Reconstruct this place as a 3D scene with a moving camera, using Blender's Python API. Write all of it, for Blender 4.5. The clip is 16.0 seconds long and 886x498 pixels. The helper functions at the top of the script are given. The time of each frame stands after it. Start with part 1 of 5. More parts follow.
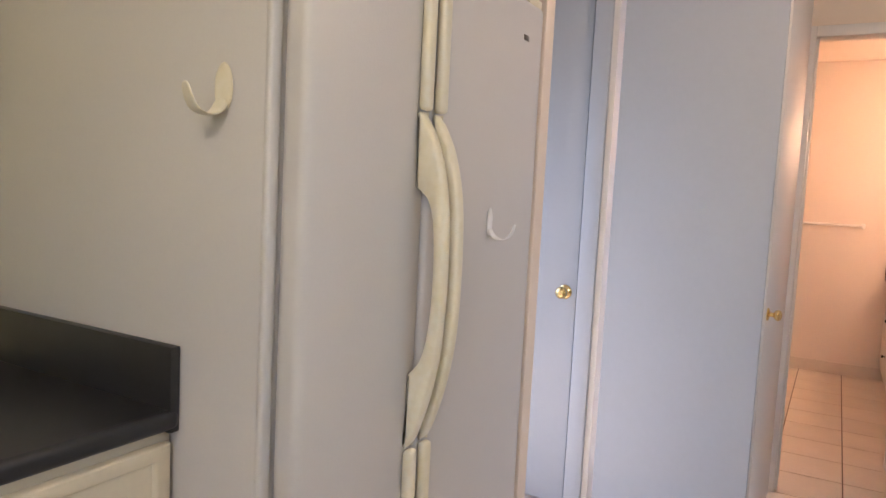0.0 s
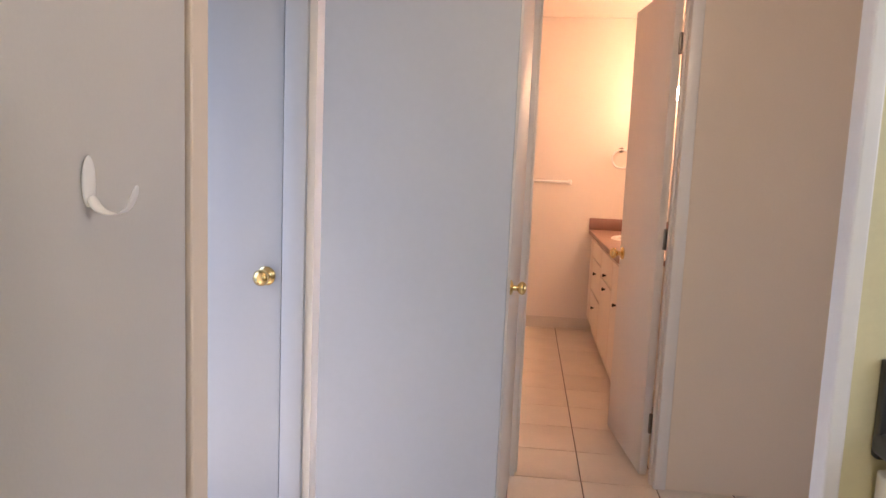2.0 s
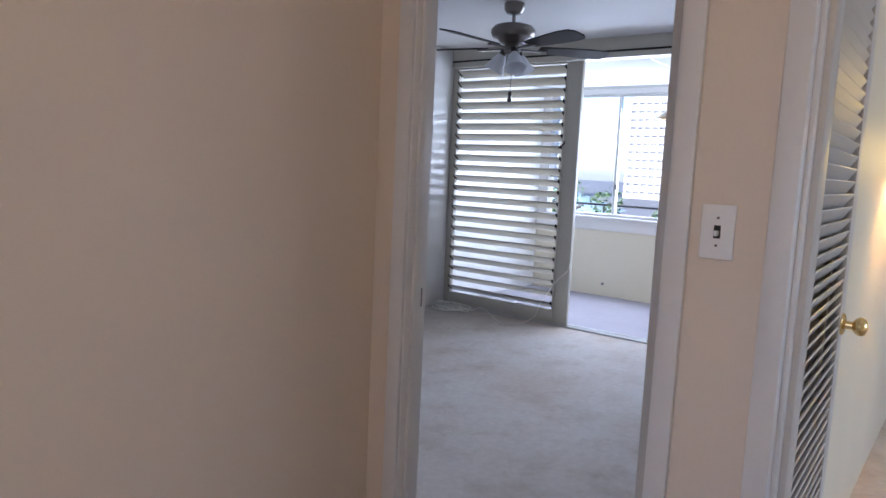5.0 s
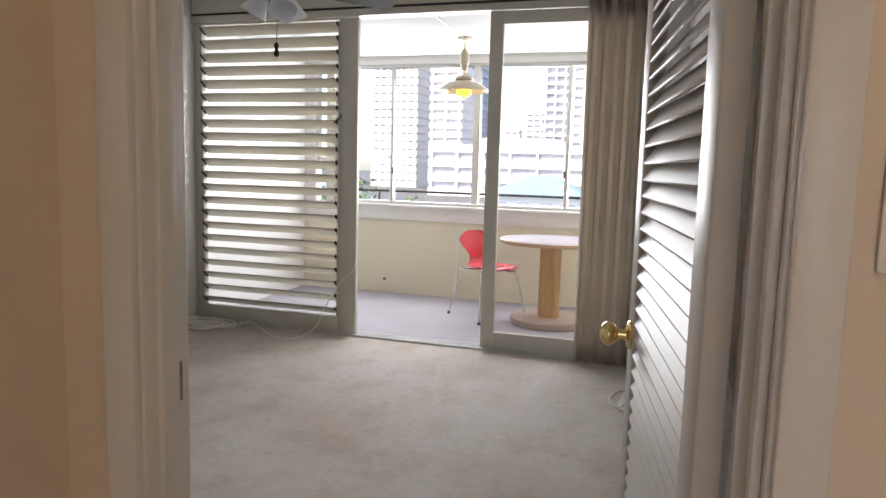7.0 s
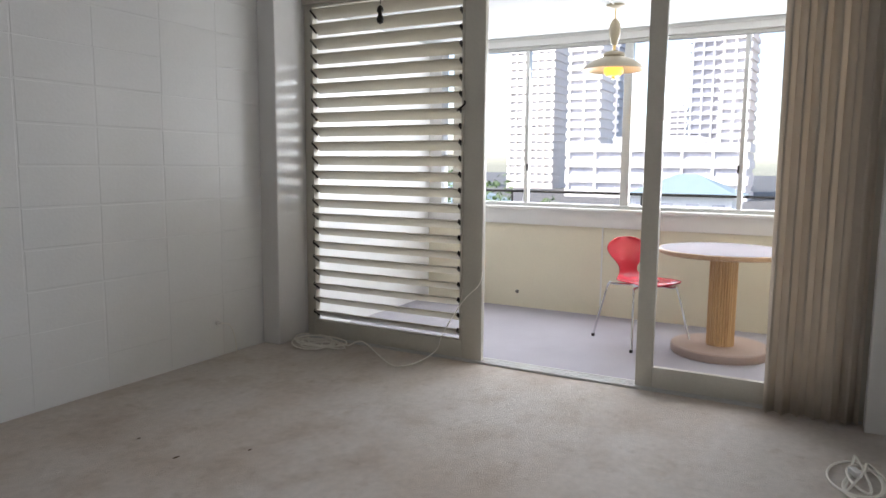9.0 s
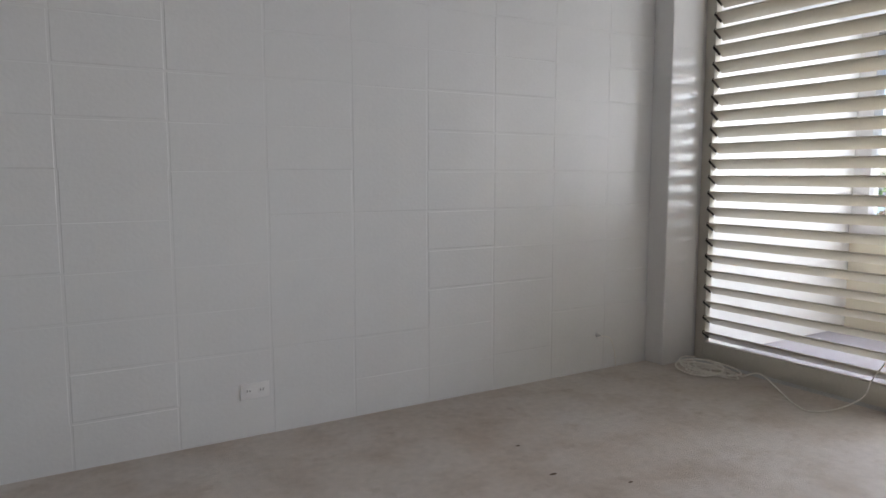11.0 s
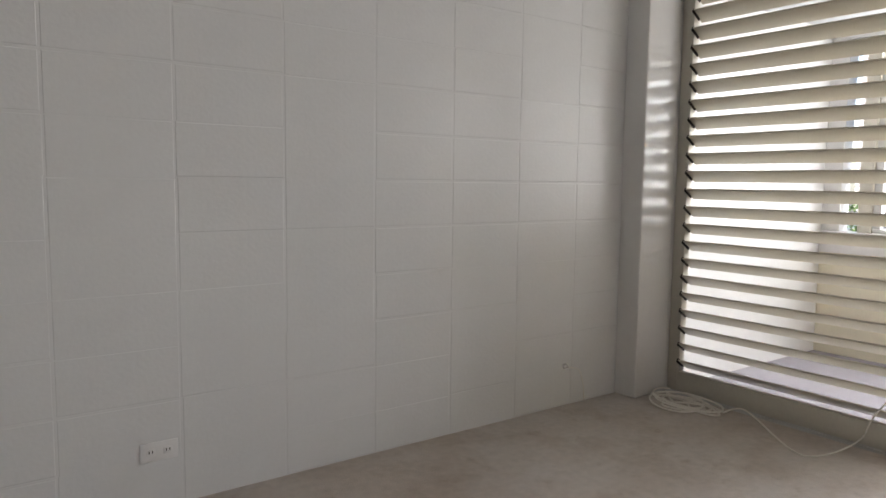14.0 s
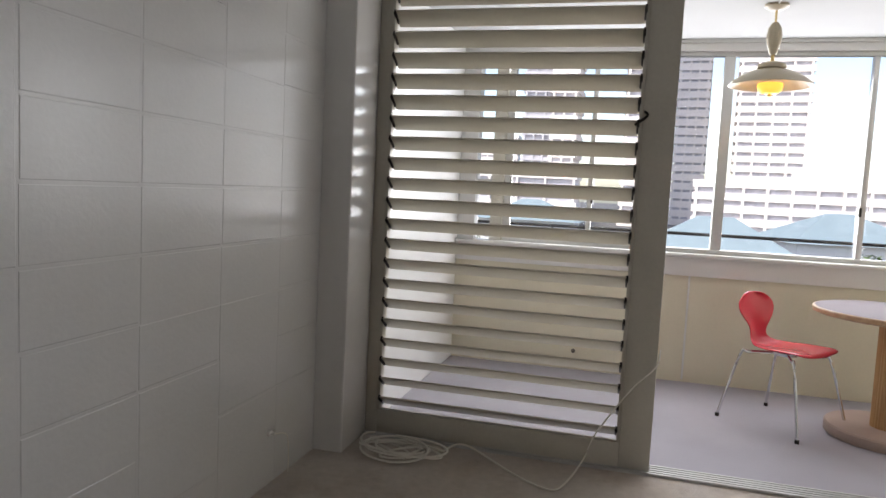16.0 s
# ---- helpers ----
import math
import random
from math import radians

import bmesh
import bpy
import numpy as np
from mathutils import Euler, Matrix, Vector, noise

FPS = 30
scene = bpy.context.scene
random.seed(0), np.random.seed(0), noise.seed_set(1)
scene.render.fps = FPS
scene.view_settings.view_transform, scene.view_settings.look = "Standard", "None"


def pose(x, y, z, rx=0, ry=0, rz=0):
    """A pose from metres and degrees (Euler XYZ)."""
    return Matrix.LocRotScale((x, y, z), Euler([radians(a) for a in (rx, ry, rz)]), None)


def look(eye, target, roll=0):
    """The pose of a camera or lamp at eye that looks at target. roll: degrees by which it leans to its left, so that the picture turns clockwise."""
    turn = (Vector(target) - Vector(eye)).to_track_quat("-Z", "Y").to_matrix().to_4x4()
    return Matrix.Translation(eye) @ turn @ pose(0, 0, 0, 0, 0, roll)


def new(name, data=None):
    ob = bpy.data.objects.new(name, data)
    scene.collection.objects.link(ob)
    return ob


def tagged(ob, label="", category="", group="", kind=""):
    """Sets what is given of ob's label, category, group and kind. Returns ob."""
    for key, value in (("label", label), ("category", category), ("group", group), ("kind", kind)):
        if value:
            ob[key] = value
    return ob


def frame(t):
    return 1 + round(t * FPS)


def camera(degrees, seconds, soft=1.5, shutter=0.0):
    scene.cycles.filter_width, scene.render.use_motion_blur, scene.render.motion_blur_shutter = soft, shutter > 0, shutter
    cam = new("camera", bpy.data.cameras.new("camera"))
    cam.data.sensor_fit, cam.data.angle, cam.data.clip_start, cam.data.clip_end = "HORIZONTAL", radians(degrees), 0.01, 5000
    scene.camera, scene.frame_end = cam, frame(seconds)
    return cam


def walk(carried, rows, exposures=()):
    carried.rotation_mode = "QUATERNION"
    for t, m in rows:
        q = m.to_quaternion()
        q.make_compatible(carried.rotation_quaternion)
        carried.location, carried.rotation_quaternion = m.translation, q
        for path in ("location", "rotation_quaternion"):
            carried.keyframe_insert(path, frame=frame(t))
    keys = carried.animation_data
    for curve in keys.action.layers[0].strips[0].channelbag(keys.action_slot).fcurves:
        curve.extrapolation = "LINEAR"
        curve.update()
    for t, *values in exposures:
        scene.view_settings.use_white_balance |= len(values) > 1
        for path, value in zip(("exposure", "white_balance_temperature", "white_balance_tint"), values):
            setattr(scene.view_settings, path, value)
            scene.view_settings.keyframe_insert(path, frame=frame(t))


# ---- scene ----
cam = camera(65.1, 16.0)
PATH = [
    (0, (0.908, -0.064, 1.39), (-0.073, 1.671, 1.217), 2.9),
    (0.5, (0.92, 0.074, 1.374), (0.125, 1.901, 1.198), 2.7),
    (1, (0.909, 0.266, 1.369), (0.271, 2.151, 1.166), 2.7),
    (1.5, (0.849, 0.439, 1.346), (0.405, 2.378, 1.132), 2.4),
    (2, (0.733, 0.649, 1.355), (0.504, 2.621, 1.115), 2.4),
    (2.5, (0.72, 0.894, 1.327), (0.642, 2.878, 1.087), 1.8),
    (3, (0.735, 1.185, 1.341), (0.89, 3.164, 1.091), 1.6),
    (3.5, (0.728, 1.52, 1.329), (1.276, 3.428, 1.086), 1.5),
    (4, (0.818, 1.707, 1.343), (1.756, 3.457, 1.102), 1.4),
    (4.5, (0.888, 1.906, 1.358), (2.166, 3.426, 1.116), 2.2),
    (5, (0.993, 2.145, 1.348), (2.561, 3.364, 1.115), 2.7),
    (5.2, (1.032, 2.227, 1.345), (2.69, 3.321, 1.112), 2.7),
    (7.3, (1.913, 2.872, 1.264), (3.809, 3.464, 1.028), 1.5),
    (7.5, (1.984, 2.889, 1.274), (3.877, 3.487, 1.033), 1.4),
    (8, (2.208, 2.945, 1.252), (4.085, 3.594, 1.014), 0.9),
    (8.5, (2.387, 3.043, 1.241), (4.224, 3.799, 1.003), 0.8),
    (9, (2.581, 3.129, 1.227), (4.323, 4.083, 0.989), 0.5),
    (9.5, (2.726, 3.192, 1.199), (4.302, 4.401, 0.968), 0.4),
    (10, (2.753, 3.215, 1.222), (4.127, 4.647, 0.982), 0.3),
    (10.2, (2.767, 3.257, 1.208), (4.06, 4.765, 0.973), 0.2),
    (12.5, (2.683, 3.442, 1.182), (3.518, 5.249, 0.99), -0.1),
    (13, (2.782, 3.457, 1.184), (3.66, 5.244, 0.998), 0.1),
    (13.5, (2.883, 3.646, 1.217), (3.889, 5.363, 1.018), 0.6),
    (14, (2.983, 3.878, 1.209), (4.154, 5.488, 1.016), 0.7),
    (14.5, (3.039, 4.191, 1.231), (4.43, 5.614, 1.031), 1.6),
    (15, (3.128, 4.536, 1.226), (4.734, 5.713, 1.043), 1.8),
    (15.5, (3.193, 4.854, 1.233), (4.991, 5.713, 1.056), 2.4),
    (16, (3.22, 5.104, 1.243), (5.143, 5.625, 1.07), 2.8),
]
EXPOSURES = [(0.0, 2.0, 5800, 20), (1.5, 1.98, 5900, 20), (2.5, 2.05, 6000, 20), (3.5, 2.25, 6300, 20), (4.0, 2.3, 6250, 20), (4.5, 2.1, 5750, 19), (5.0, 1.72, 5250, 17),
             (7.5, 1.72, 6800, 14), (8.0, 1.68, 6650, 15), (8.5, 1.6, 6600, 14), (9.0, 1.56, 6400, 13), (10.2, 1.56, 6350, 14), (12.5, 2.2, 6400, 16), (13.5, 1.8, 6500, 15), (14.5, 1.45, 7100, 15), (15.0, 1.12, 7000, 15), (16.0, 1.05, 6700, 15)]
walk(cam, [(t, look(e, a, r)) for t, e, a, r in PATH], EXPOSURES)

# ---- world, sun and large lights ----
SUN_AZ, SUN_EL = 152.0, 52.0          # degrees: azimuth from +x, elevation
world = bpy.data.worlds.new("sky")
scene.world = world
world.use_nodes = True
wn = world.node_tree
sky = wn.nodes.new("ShaderNodeTexSky")
sky.sky_type = "NISHITA"
sky.sun_disc = False
sky.sun_elevation = radians(SUN_EL)
sky.sun_rotation = radians(90 - SUN_AZ)
sky.air_density, sky.dust_density = 1.0, 1.5
wn.links.new(sky.outputs[0], wn.nodes["Background"].inputs[0])
wn.nodes["Background"].inputs[1].default_value = 0.15
sun = new("sun", bpy.data.lights.new("sun", "SUN"))
sun.data.energy, sun.data.angle, sun.data.color = 3.0, radians(0.53), (1.0, 0.94, 0.85)
az, el = radians(SUN_AZ), radians(SUN_EL)
sun.matrix_world = look((math.cos(az) * math.cos(el) * 40, math.sin(az) * math.cos(el) * 40, math.sin(el) * 40), (0, 0, 0))


def area_lamp(name, eye, target, w, h, watts, color):
    ob = new(name, bpy.data.lights.new(name, "AREA"))
    ob.data.shape, ob.data.size, ob.data.size_y = "RECTANGLE", w, h
    ob.data.energy, ob.data.color = watts, color
    ob.matrix_world = look(eye, target)
    return ob


def point_lamp(name, at, watts, color, radius):
    ob = new(name, bpy.data.lights.new(name, "POINT"))
    ob.data.energy, ob.data.color, ob.data.shadow_soft_size = watts, color, radius
    ob.location = at
    return ob


area_lamp("lanai_window_daylight", (8.32, 4.3, 1.56), (6.0, 4.3, 1.15), 3.6, 1.3, 47, (0.92, 0.96, 1.0))
# Kitchen south lamp is an added bluish fill; no window is known there.
area_lamp("kitchen_south_fill", (1.25, -1.42, 1.55), (0.9, 0.5, 1.3), 1.1, 0.9, 0.6, (0.66, 0.82, 1.0))
# Side lamp is invented to brighten the fridge front from the east.
area_lamp("kitchen_side_fill", (2.04, 1.2, 1.6), (0.13, 1.4, 1.2), 1.0, 0.85, 1.7, (0.90, 0.97, 1.0))
area_lamp("west_window_daylight", (-0.90, 2.36, 1.15), (0.5, 2.5, 1.0), 0.7, 1.8, 0.5, (0.30, 0.55, 1.0))
# Added source out of view; fills the next room, hall wall and fridge.
area_lamp("living_room_fill", (4.6, -1.52, 1.4), (4.4, 0.9, 1.0), 2.4, 1.4, 11, (0.95, 0.97, 1.0))
point_lamp("vanity_lamp_light", (1.80, 6.30, 2.0), 1.8, (1.0, 0.54, 0.27), 0.06)
point_lamp("vanity_lamp_light", (1.78, 5.50, 1.98), 7.5, (1.0, 0.54, 0.27), 0.06)
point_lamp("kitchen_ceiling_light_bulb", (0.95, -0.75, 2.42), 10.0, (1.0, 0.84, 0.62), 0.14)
# Hall lamp is an added warm fill for the hall wall, not a known source.
point_lamp("hall_warm_fill", (1.2, 2.0, 2.46), 3.5, (1.0, 0.69, 0.42), 0.14)
point_lamp("pendant_bulb", (7.36, 4.44, 1.94), 0.8, (1.0, 0.72, 0.38), 0.03)
point_lamp("sconce_bulb", (4.47, 2.25, 1.47), 2.5, (1.0, 0.72, 0.38), 0.04)

# ---- materials ----


def material(name, color, rough=0.6, metal=0.0, var=0.12, scale=4.0, fine=90.0, bump=0.08, bump_dist=0.002, hue=None, spread=0.0, coat=0.0):
    """Colour with broad and fine variation, fine relief; spread: variation from piece to piece."""
    m = bpy.data.materials.new(name)
    m.use_nodes = True
    nt = m.node_tree
    b = nt.nodes["Principled BSDF"]
    b.inputs["Roughness"].default_value = rough
    b.inputs["Metallic"].default_value = metal
    if coat:
        b.inputs["Coat Weight"].default_value = coat
        b.inputs["Coat Roughness"].default_value = 0.2
    co = nt.nodes.new("ShaderNodeTexCoord")
    big = nt.nodes.new("ShaderNodeTexNoise")
    big.inputs["Scale"].default_value = scale
    big.inputs["Detail"].default_value = 4
    small = nt.nodes.new("ShaderNodeTexNoise")
    small.inputs["Scale"].default_value = fine
    small.inputs["Detail"].default_value = 3
    nt.links.new(co.outputs["Object"], big.inputs["Vector"])
    nt.links.new(co.outputs["Object"], small.inputs["Vector"])
    ramp = nt.nodes.new("ShaderNodeValToRGB")
    dark = hue or tuple(c * (1 - 2 * var) for c in color)
    ramp.color_ramp.elements[0].position, ramp.color_ramp.elements[1].position = 0.3, 0.7
    ramp.color_ramp.elements[0].color = (*dark, 1)
    ramp.color_ramp.elements[1].color = (*color, 1)
    mix = nt.nodes.new("ShaderNodeMath")
    mix.operation = "MULTIPLY_ADD"
    mix.inputs[1].default_value = 0.35
    nt.links.new(small.outputs["Fac"], mix.inputs[0])
    half = nt.nodes.new("ShaderNodeMath")
    half.operation = "MULTIPLY"
    half.inputs[1].default_value = 0.65
    nt.links.new(big.outputs["Fac"], half.inputs[0])
    nt.links.new(half.outputs[0], mix.inputs[2])
    nt.links.new(mix.outputs[0], ramp.inputs[0])
    out = ramp.outputs[0]
    if spread:
        info = nt.nodes.new("ShaderNodeObjectInfo")
        rng = nt.nodes.new("ShaderNodeMapRange")
        rng.inputs["To Min"].default_value, rng.inputs["To Max"].default_value = 1 - spread, 1 + spread
        nt.links.new(info.outputs["Random"], rng.inputs["Value"])
        hsv = nt.nodes.new("ShaderNodeHueSaturation")
        nt.links.new(rng.outputs[0], hsv.inputs["Value"])
        nt.links.new(out, hsv.inputs["Color"])
        out = hsv.outputs[0]
    nt.links.new(out, b.inputs["Base Color"])
    if bump:
        bn = nt.nodes.new("ShaderNodeBump")
        bn.inputs["Strength"].default_value = bump
        bn.inputs["Distance"].default_value = bump_dist
        nt.links.new(small.outputs["Fac"], bn.inputs["Height"])
        nt.links.new(bn.outputs[0], b.inputs["Normal"])
    return m


def wood(name, light, dark, rough=0.4, axis=2, freq=14.0):
    m = bpy.data.materials.new(name)
    m.use_nodes = True
    nt = m.node_tree
    b = nt.nodes["Principled BSDF"]
    b.inputs["Roughness"].default_value = rough
    co = nt.nodes.new("ShaderNodeTexCoord")
    mp = nt.nodes.new("ShaderNodeMapping")
    s = [freq, freq, freq]
    s[axis] = 0.8
    mp.inputs["Scale"].default_value = s
    n = nt.nodes.new("ShaderNodeTexNoise")
    n.inputs["Scale"].default_value = 3.0
    n.inputs["Detail"].default_value = 6
    nt.links.new(co.outputs["Object"], mp.inputs[0])
    nt.links.new(mp.outputs[0], n.inputs["Vector"])
    r = nt.nodes.new("ShaderNodeValToRGB")
    r.color_ramp.elements[0].position, r.color_ramp.elements[1].position = 0.35, 0.65
    r.color_ramp.elements[0].color, r.color_ramp.elements[1].color = (*dark, 1), (*light, 1)
    nt.links.new(n.outputs["Fac"], r.inputs[0])
    nt.links.new(r.outputs[0], b.inputs["Base Color"])
    bn = nt.nodes.new("ShaderNodeBump")
    bn.inputs["Strength"].default_value, bn.inputs["Distance"].default_value = 0.1, 0.001
    nt.links.new(n.outputs["Fac"], bn.inputs["Height"])
    nt.links.new(bn.outputs[0], b.inputs["Normal"])
    return m


def glass(name, tint=(1, 1, 1), rough=0.0, clear=0.9):
    """Thin pane: mostly see-through with a little gloss."""
    m = bpy.data.materials.new(name)
    m.use_nodes = True
    nt = m.node_tree
    out = nt.nodes["Material Output"]
    nt.nodes.remove(nt.nodes["Principled BSDF"])
    tr = nt.nodes.new("ShaderNodeBsdfTransparent")
    tr.inputs[0].default_value = (*tint, 1)
    gl = nt.nodes.new("ShaderNodeBsdfGlossy")
    gl.inputs["Roughness"].default_value = rough
    mx = nt.nodes.new("ShaderNodeMixShader")
    fr = nt.nodes.new("ShaderNodeFresnel")
    fr.inputs[0].default_value = 1.35
    nt.links.new(fr.outputs[0], mx.inputs[0])
    nt.links.new(tr.outputs[0], mx.inputs[1])
    nt.links.new(gl.outputs[0], mx.inputs[2])
    nt.links.new(mx.outputs[0], out.inputs[0])
    return m


def glow(name, color, strength):
    m = bpy.data.materials.new(name)
    m.use_nodes = True
    b = m.node_tree.nodes["Principled BSDF"]
    b.inputs["Base Color"].default_value = (*color, 1)
    b.inputs["Emission Color"].default_value = (*color, 1)
    b.inputs["Emission Strength"].default_value = strength
    return m


M_WALL = material("white_wall_paint", (0.74, 0.73, 0.71), 0.5, var=0.03, scale=1.5, fine=120, bump=0.12)
# Cream paint made more tan to carry the warm light on the hall walls.
M_HALL = material("cream_hall_paint_with_warm_light", (0.76, 0.65, 0.535), 0.5, var=0.03, scale=1.5, fine=120, bump=0.12)
# White greyed to put the lanai's softer light into the colour.
M_LANAICEIL = material("dimmed_lanai_ceiling_paint", (0.56, 0.57, 0.57), 0.8, var=0.04, scale=2, fine=120, bump=0.2)
M_BLOCK = material("white_block_paint", (0.80, 0.80, 0.785), 0.24, var=0.03, scale=3, fine=60, bump=0.35, bump_dist=0.002)
M_PILASTER = material("glossy_pilaster_paint", (0.74, 0.73, 0.71), 0.2, var=0.03, scale=2, fine=25, bump=0.2, bump_dist=0.003)
M_CEIL = material("white_ceiling_paint", (0.78, 0.78, 0.77), 0.8, var=0.03, scale=2, fine=150, bump=0.2)
M_TRIM = material("white_gloss_trim", (0.74, 0.72, 0.70), 0.3, var=0.03, scale=3, fine=60, bump=0.06)
M_DOOR = material("white_flush_door_paint", (0.72, 0.71, 0.70), 0.45, var=0.03, scale=2, fine=50, bump=0.08)
# Blue-grey tint carries the dim bluish daylight that falls on these white panels.
M_BLUELITDOOR = material("blue_lit_white_door_paint", (0.46, 0.50, 0.56), 0.45, var=0.03, scale=2, fine=50, bump=0.08)
M_BATHWALL = material("cream_bath_paint", (0.78, 0.70, 0.62), 0.35, var=0.03, scale=2, fine=80, bump=0.08)
M_YELLOW = material("pale_yellow_kitchen_paint", (0.66, 0.60, 0.36), 0.5, var=0.05, scale=3, fine=90, bump=0.15)
M_LANAI = material("cream_lanai_paint", (0.74, 0.68, 0.53), 0.5, var=0.04, scale=2, fine=70, bump=0.2)
M_BEIGE = material("beige_louvre_paint", (0.60, 0.56, 0.46), 0.35, var=0.06, scale=5, fine=60, bump=0.1)
M_FRAME = material("beige_frame_paint", (0.60, 0.57, 0.49), 0.4, var=0.07, scale=3, fine=60, bump=0.12)
def carpet_material():
    """Worn cut pile: broad brown stains, palm-sized mottle, fine tufts."""
    m = material("pale_carpet", (0.72, 0.66, 0.60), 0.95, var=0.08, scale=26.0, fine=230, bump=1.0, bump_dist=0.007)
    nt = m.node_tree
    b = nt.nodes["Principled BSDF"]
    base = b.inputs["Base Color"].links[0].from_socket
    co = nt.nodes.new("ShaderNodeTexCoord")
    for scale, lo, hi, col, amount in ((0.75, 0.46, 0.66, (0.80, 0.71, 0.62), 0.6), (3.2, 0.48, 0.70, (0.78, 0.72, 0.66), 0.7), (9.0, 0.58, 0.72, (0.75, 0.68, 0.61), 0.5)):
        n = nt.nodes.new("ShaderNodeTexNoise")
        n.inputs["Scale"].default_value, n.inputs["Detail"].default_value, n.inputs["Roughness"].default_value = scale, 5, 0.62
        r = nt.nodes.new("ShaderNodeMapRange")
        r.inputs["From Min"].default_value, r.inputs["From Max"].default_value, r.inputs["To Max"].default_value = lo, hi, amount
        mx = nt.nodes.new("ShaderNodeMix")
        mx.data_type, mx.blend_type = "RGBA", "MULTIPLY"
        nt.links.new(co.outputs["Object"], n.inputs["Vector"])
        nt.links.new(n.outputs["Fac"], r.inputs["Value"])
        nt.links.new(r.outputs[0], mx.inputs[0])
        nt.links.new(base, mx.inputs[6])
        mx.inputs[7].default_value = (*col, 1)
        base = mx.outputs[2]
    nt.links.new(base, b.inputs["Base Color"])
    return m


M_CARPET = carpet_material()
M_LANAIFLOOR = material("grey_lilac_carpet", (0.42, 0.40, 0.44), 0.95, var=0.08, scale=2.0, fine=230, bump=0.7, bump_dist=0.005)
# White door paint darkened and warmed to hold the dimmer light on it.
M_LOUVRE = material("shaded_louvre_door_paint", (0.60, 0.56, 0.51), 0.40, var=0.04, scale=3, fine=60, bump=0.06)
M_TILE = material("cream_floor_tile", (0.74, 0.66, 0.57), 0.32, var=0.06, scale=6, fine=60, bump=0.05, spread=0.05)
M_GROUT = material("brown_grout", (0.25, 0.185, 0.14), 0.9, var=0.15, scale=10, fine=150, bump=0.3)
M_COUNTER = material("charcoal_laminate", (0.028, 0.028, 0.030), 0.34, var=0.15, scale=8, fine=260, bump=0.05)
M_CREAM = material("cream_cabinet", (0.70, 0.62, 0.46), 0.38, var=0.05, scale=4, fine=80, bump=0.08)
M_FRIDGE = material("white_textured_fridge_enamel", (0.59, 0.57, 0.545), 0.4, var=0.03, scale=2, fine=160, bump=0.25, bump_dist=0.001)
M_HANDLE = material("yellowed_plastic_handle", (0.78, 0.745, 0.63), 0.32, var=0.09, scale=5, fine=60, bump=0.03, hue=(0.70, 0.63, 0.42))
M_PLASTIC = material("white_plastic", (0.86, 0.85, 0.83), 0.3, var=0.03, bump=0.02)
M_IVORY = material("ivory_plastic", (0.70, 0.63, 0.42), 0.35, var=0.04, bump=0.02)
M_BRASS = material("polished_brass", (0.83, 0.62, 0.28), 0.16, 1.0, var=0.06, bump=0.0)
M_CHROME = material("chrome", (0.72, 0.72, 0.73), 0.14, 1.0, var=0.03, bump=0.0)
M_NICKEL = material("brushed_nickel", (0.22, 0.20, 0.18), 0.3, 1.0, var=0.08, bump=0.02)
M_DARK = material("dark_metal", (0.04, 0.035, 0.03), 0.45, 0.6, var=0.1, bump=0.05)
M_BLADE = material("dark_fan_blade", (0.025, 0.02, 0.018), 0.6, var=0.15, scale=10, bump=0.05)
M_ALU = material("pale_aluminium", (0.62, 0.62, 0.60), 0.4, 0.4, var=0.05, bump=0.03)
M_CURTAIN = material("beige_curtain_fabric", (0.68, 0.605, 0.51), 0.9, var=0.06, scale=3, fine=300, bump=0.25)
M_DRAPE = material("yellow_drape_fabric", (0.72, 0.58, 0.32), 0.9, var=0.06, scale=3, fine=300, bump=0.25)
M_RED = material("red_moulded_shell", (0.62, 0.035, 0.06), 0.25, var=0.04, bump=0.02, coat=0.3)
M_TABLETOP = material("pale_table_laminate", (0.20, 0.165, 0.18), 0.75, var=0.06, bump=0.02)
M_TABLEEDGE = wood("table_edge_wood", (0.52, 0.34, 0.20), (0.40, 0.24, 0.13), 0.4, 0)
M_COLUMN = wood("table_column_wood", (0.58, 0.36, 0.16), (0.44, 0.25, 0.10), 0.4, 2)
M_BASE = material("pinkish_base_laminate", (0.42, 0.31, 0.26), 0.5, var=0.08, bump=0.05)
M_CORD = material("white_cord_rubber", (0.86, 0.83, 0.75), 0.45, var=0.03, bump=0.0)
M_BROWNTOP = material("mauve_vanity_laminate", (0.30, 0.17, 0.13), 0.35, var=0.08, scale=12, bump=0.03)
M_SHADE = material("cream_enamel_shade", (0.50, 0.43, 0.31), 0.3, var=0.05, bump=0.0)
def translucent(m, share):
    """Lets light through a cloth."""
    nt = m.node_tree
    b = nt.nodes["Principled BSDF"]
    tl = nt.nodes.new("ShaderNodeBsdfTranslucent")
    nt.links.new(b.inputs["Base Color"].links[0].from_socket, tl.inputs[0])
    mx = nt.nodes.new("ShaderNodeMixShader")
    mx.inputs[0].default_value = share
    nt.links.new(b.outputs[0], mx.inputs[1])
    nt.links.new(tl.outputs[0], mx.inputs[2])
    nt.links.new(mx.outputs[0], nt.nodes["Material Output"].inputs[0])


translucent(M_CURTAIN, 0.35)
translucent(M_DRAPE, 0.4)
M_GLASS = glass("window_glass")
M_FROST = material("frosted_glass_shade", (0.80, 0.82, 0.86), 0.3, var=0.02, bump=0.0)
M_BULB = glow("warm_bulb_glass", (1.0, 0.50, 0.07), 0.55)
M_VANITYBULB = glow("vanity_bulb_glass", (1.0, 0.70, 0.42), 8.0)
M_SHADE_GLOW = glow("yellow_lit_shade", (1.0, 0.62, 0.12), 1.6)
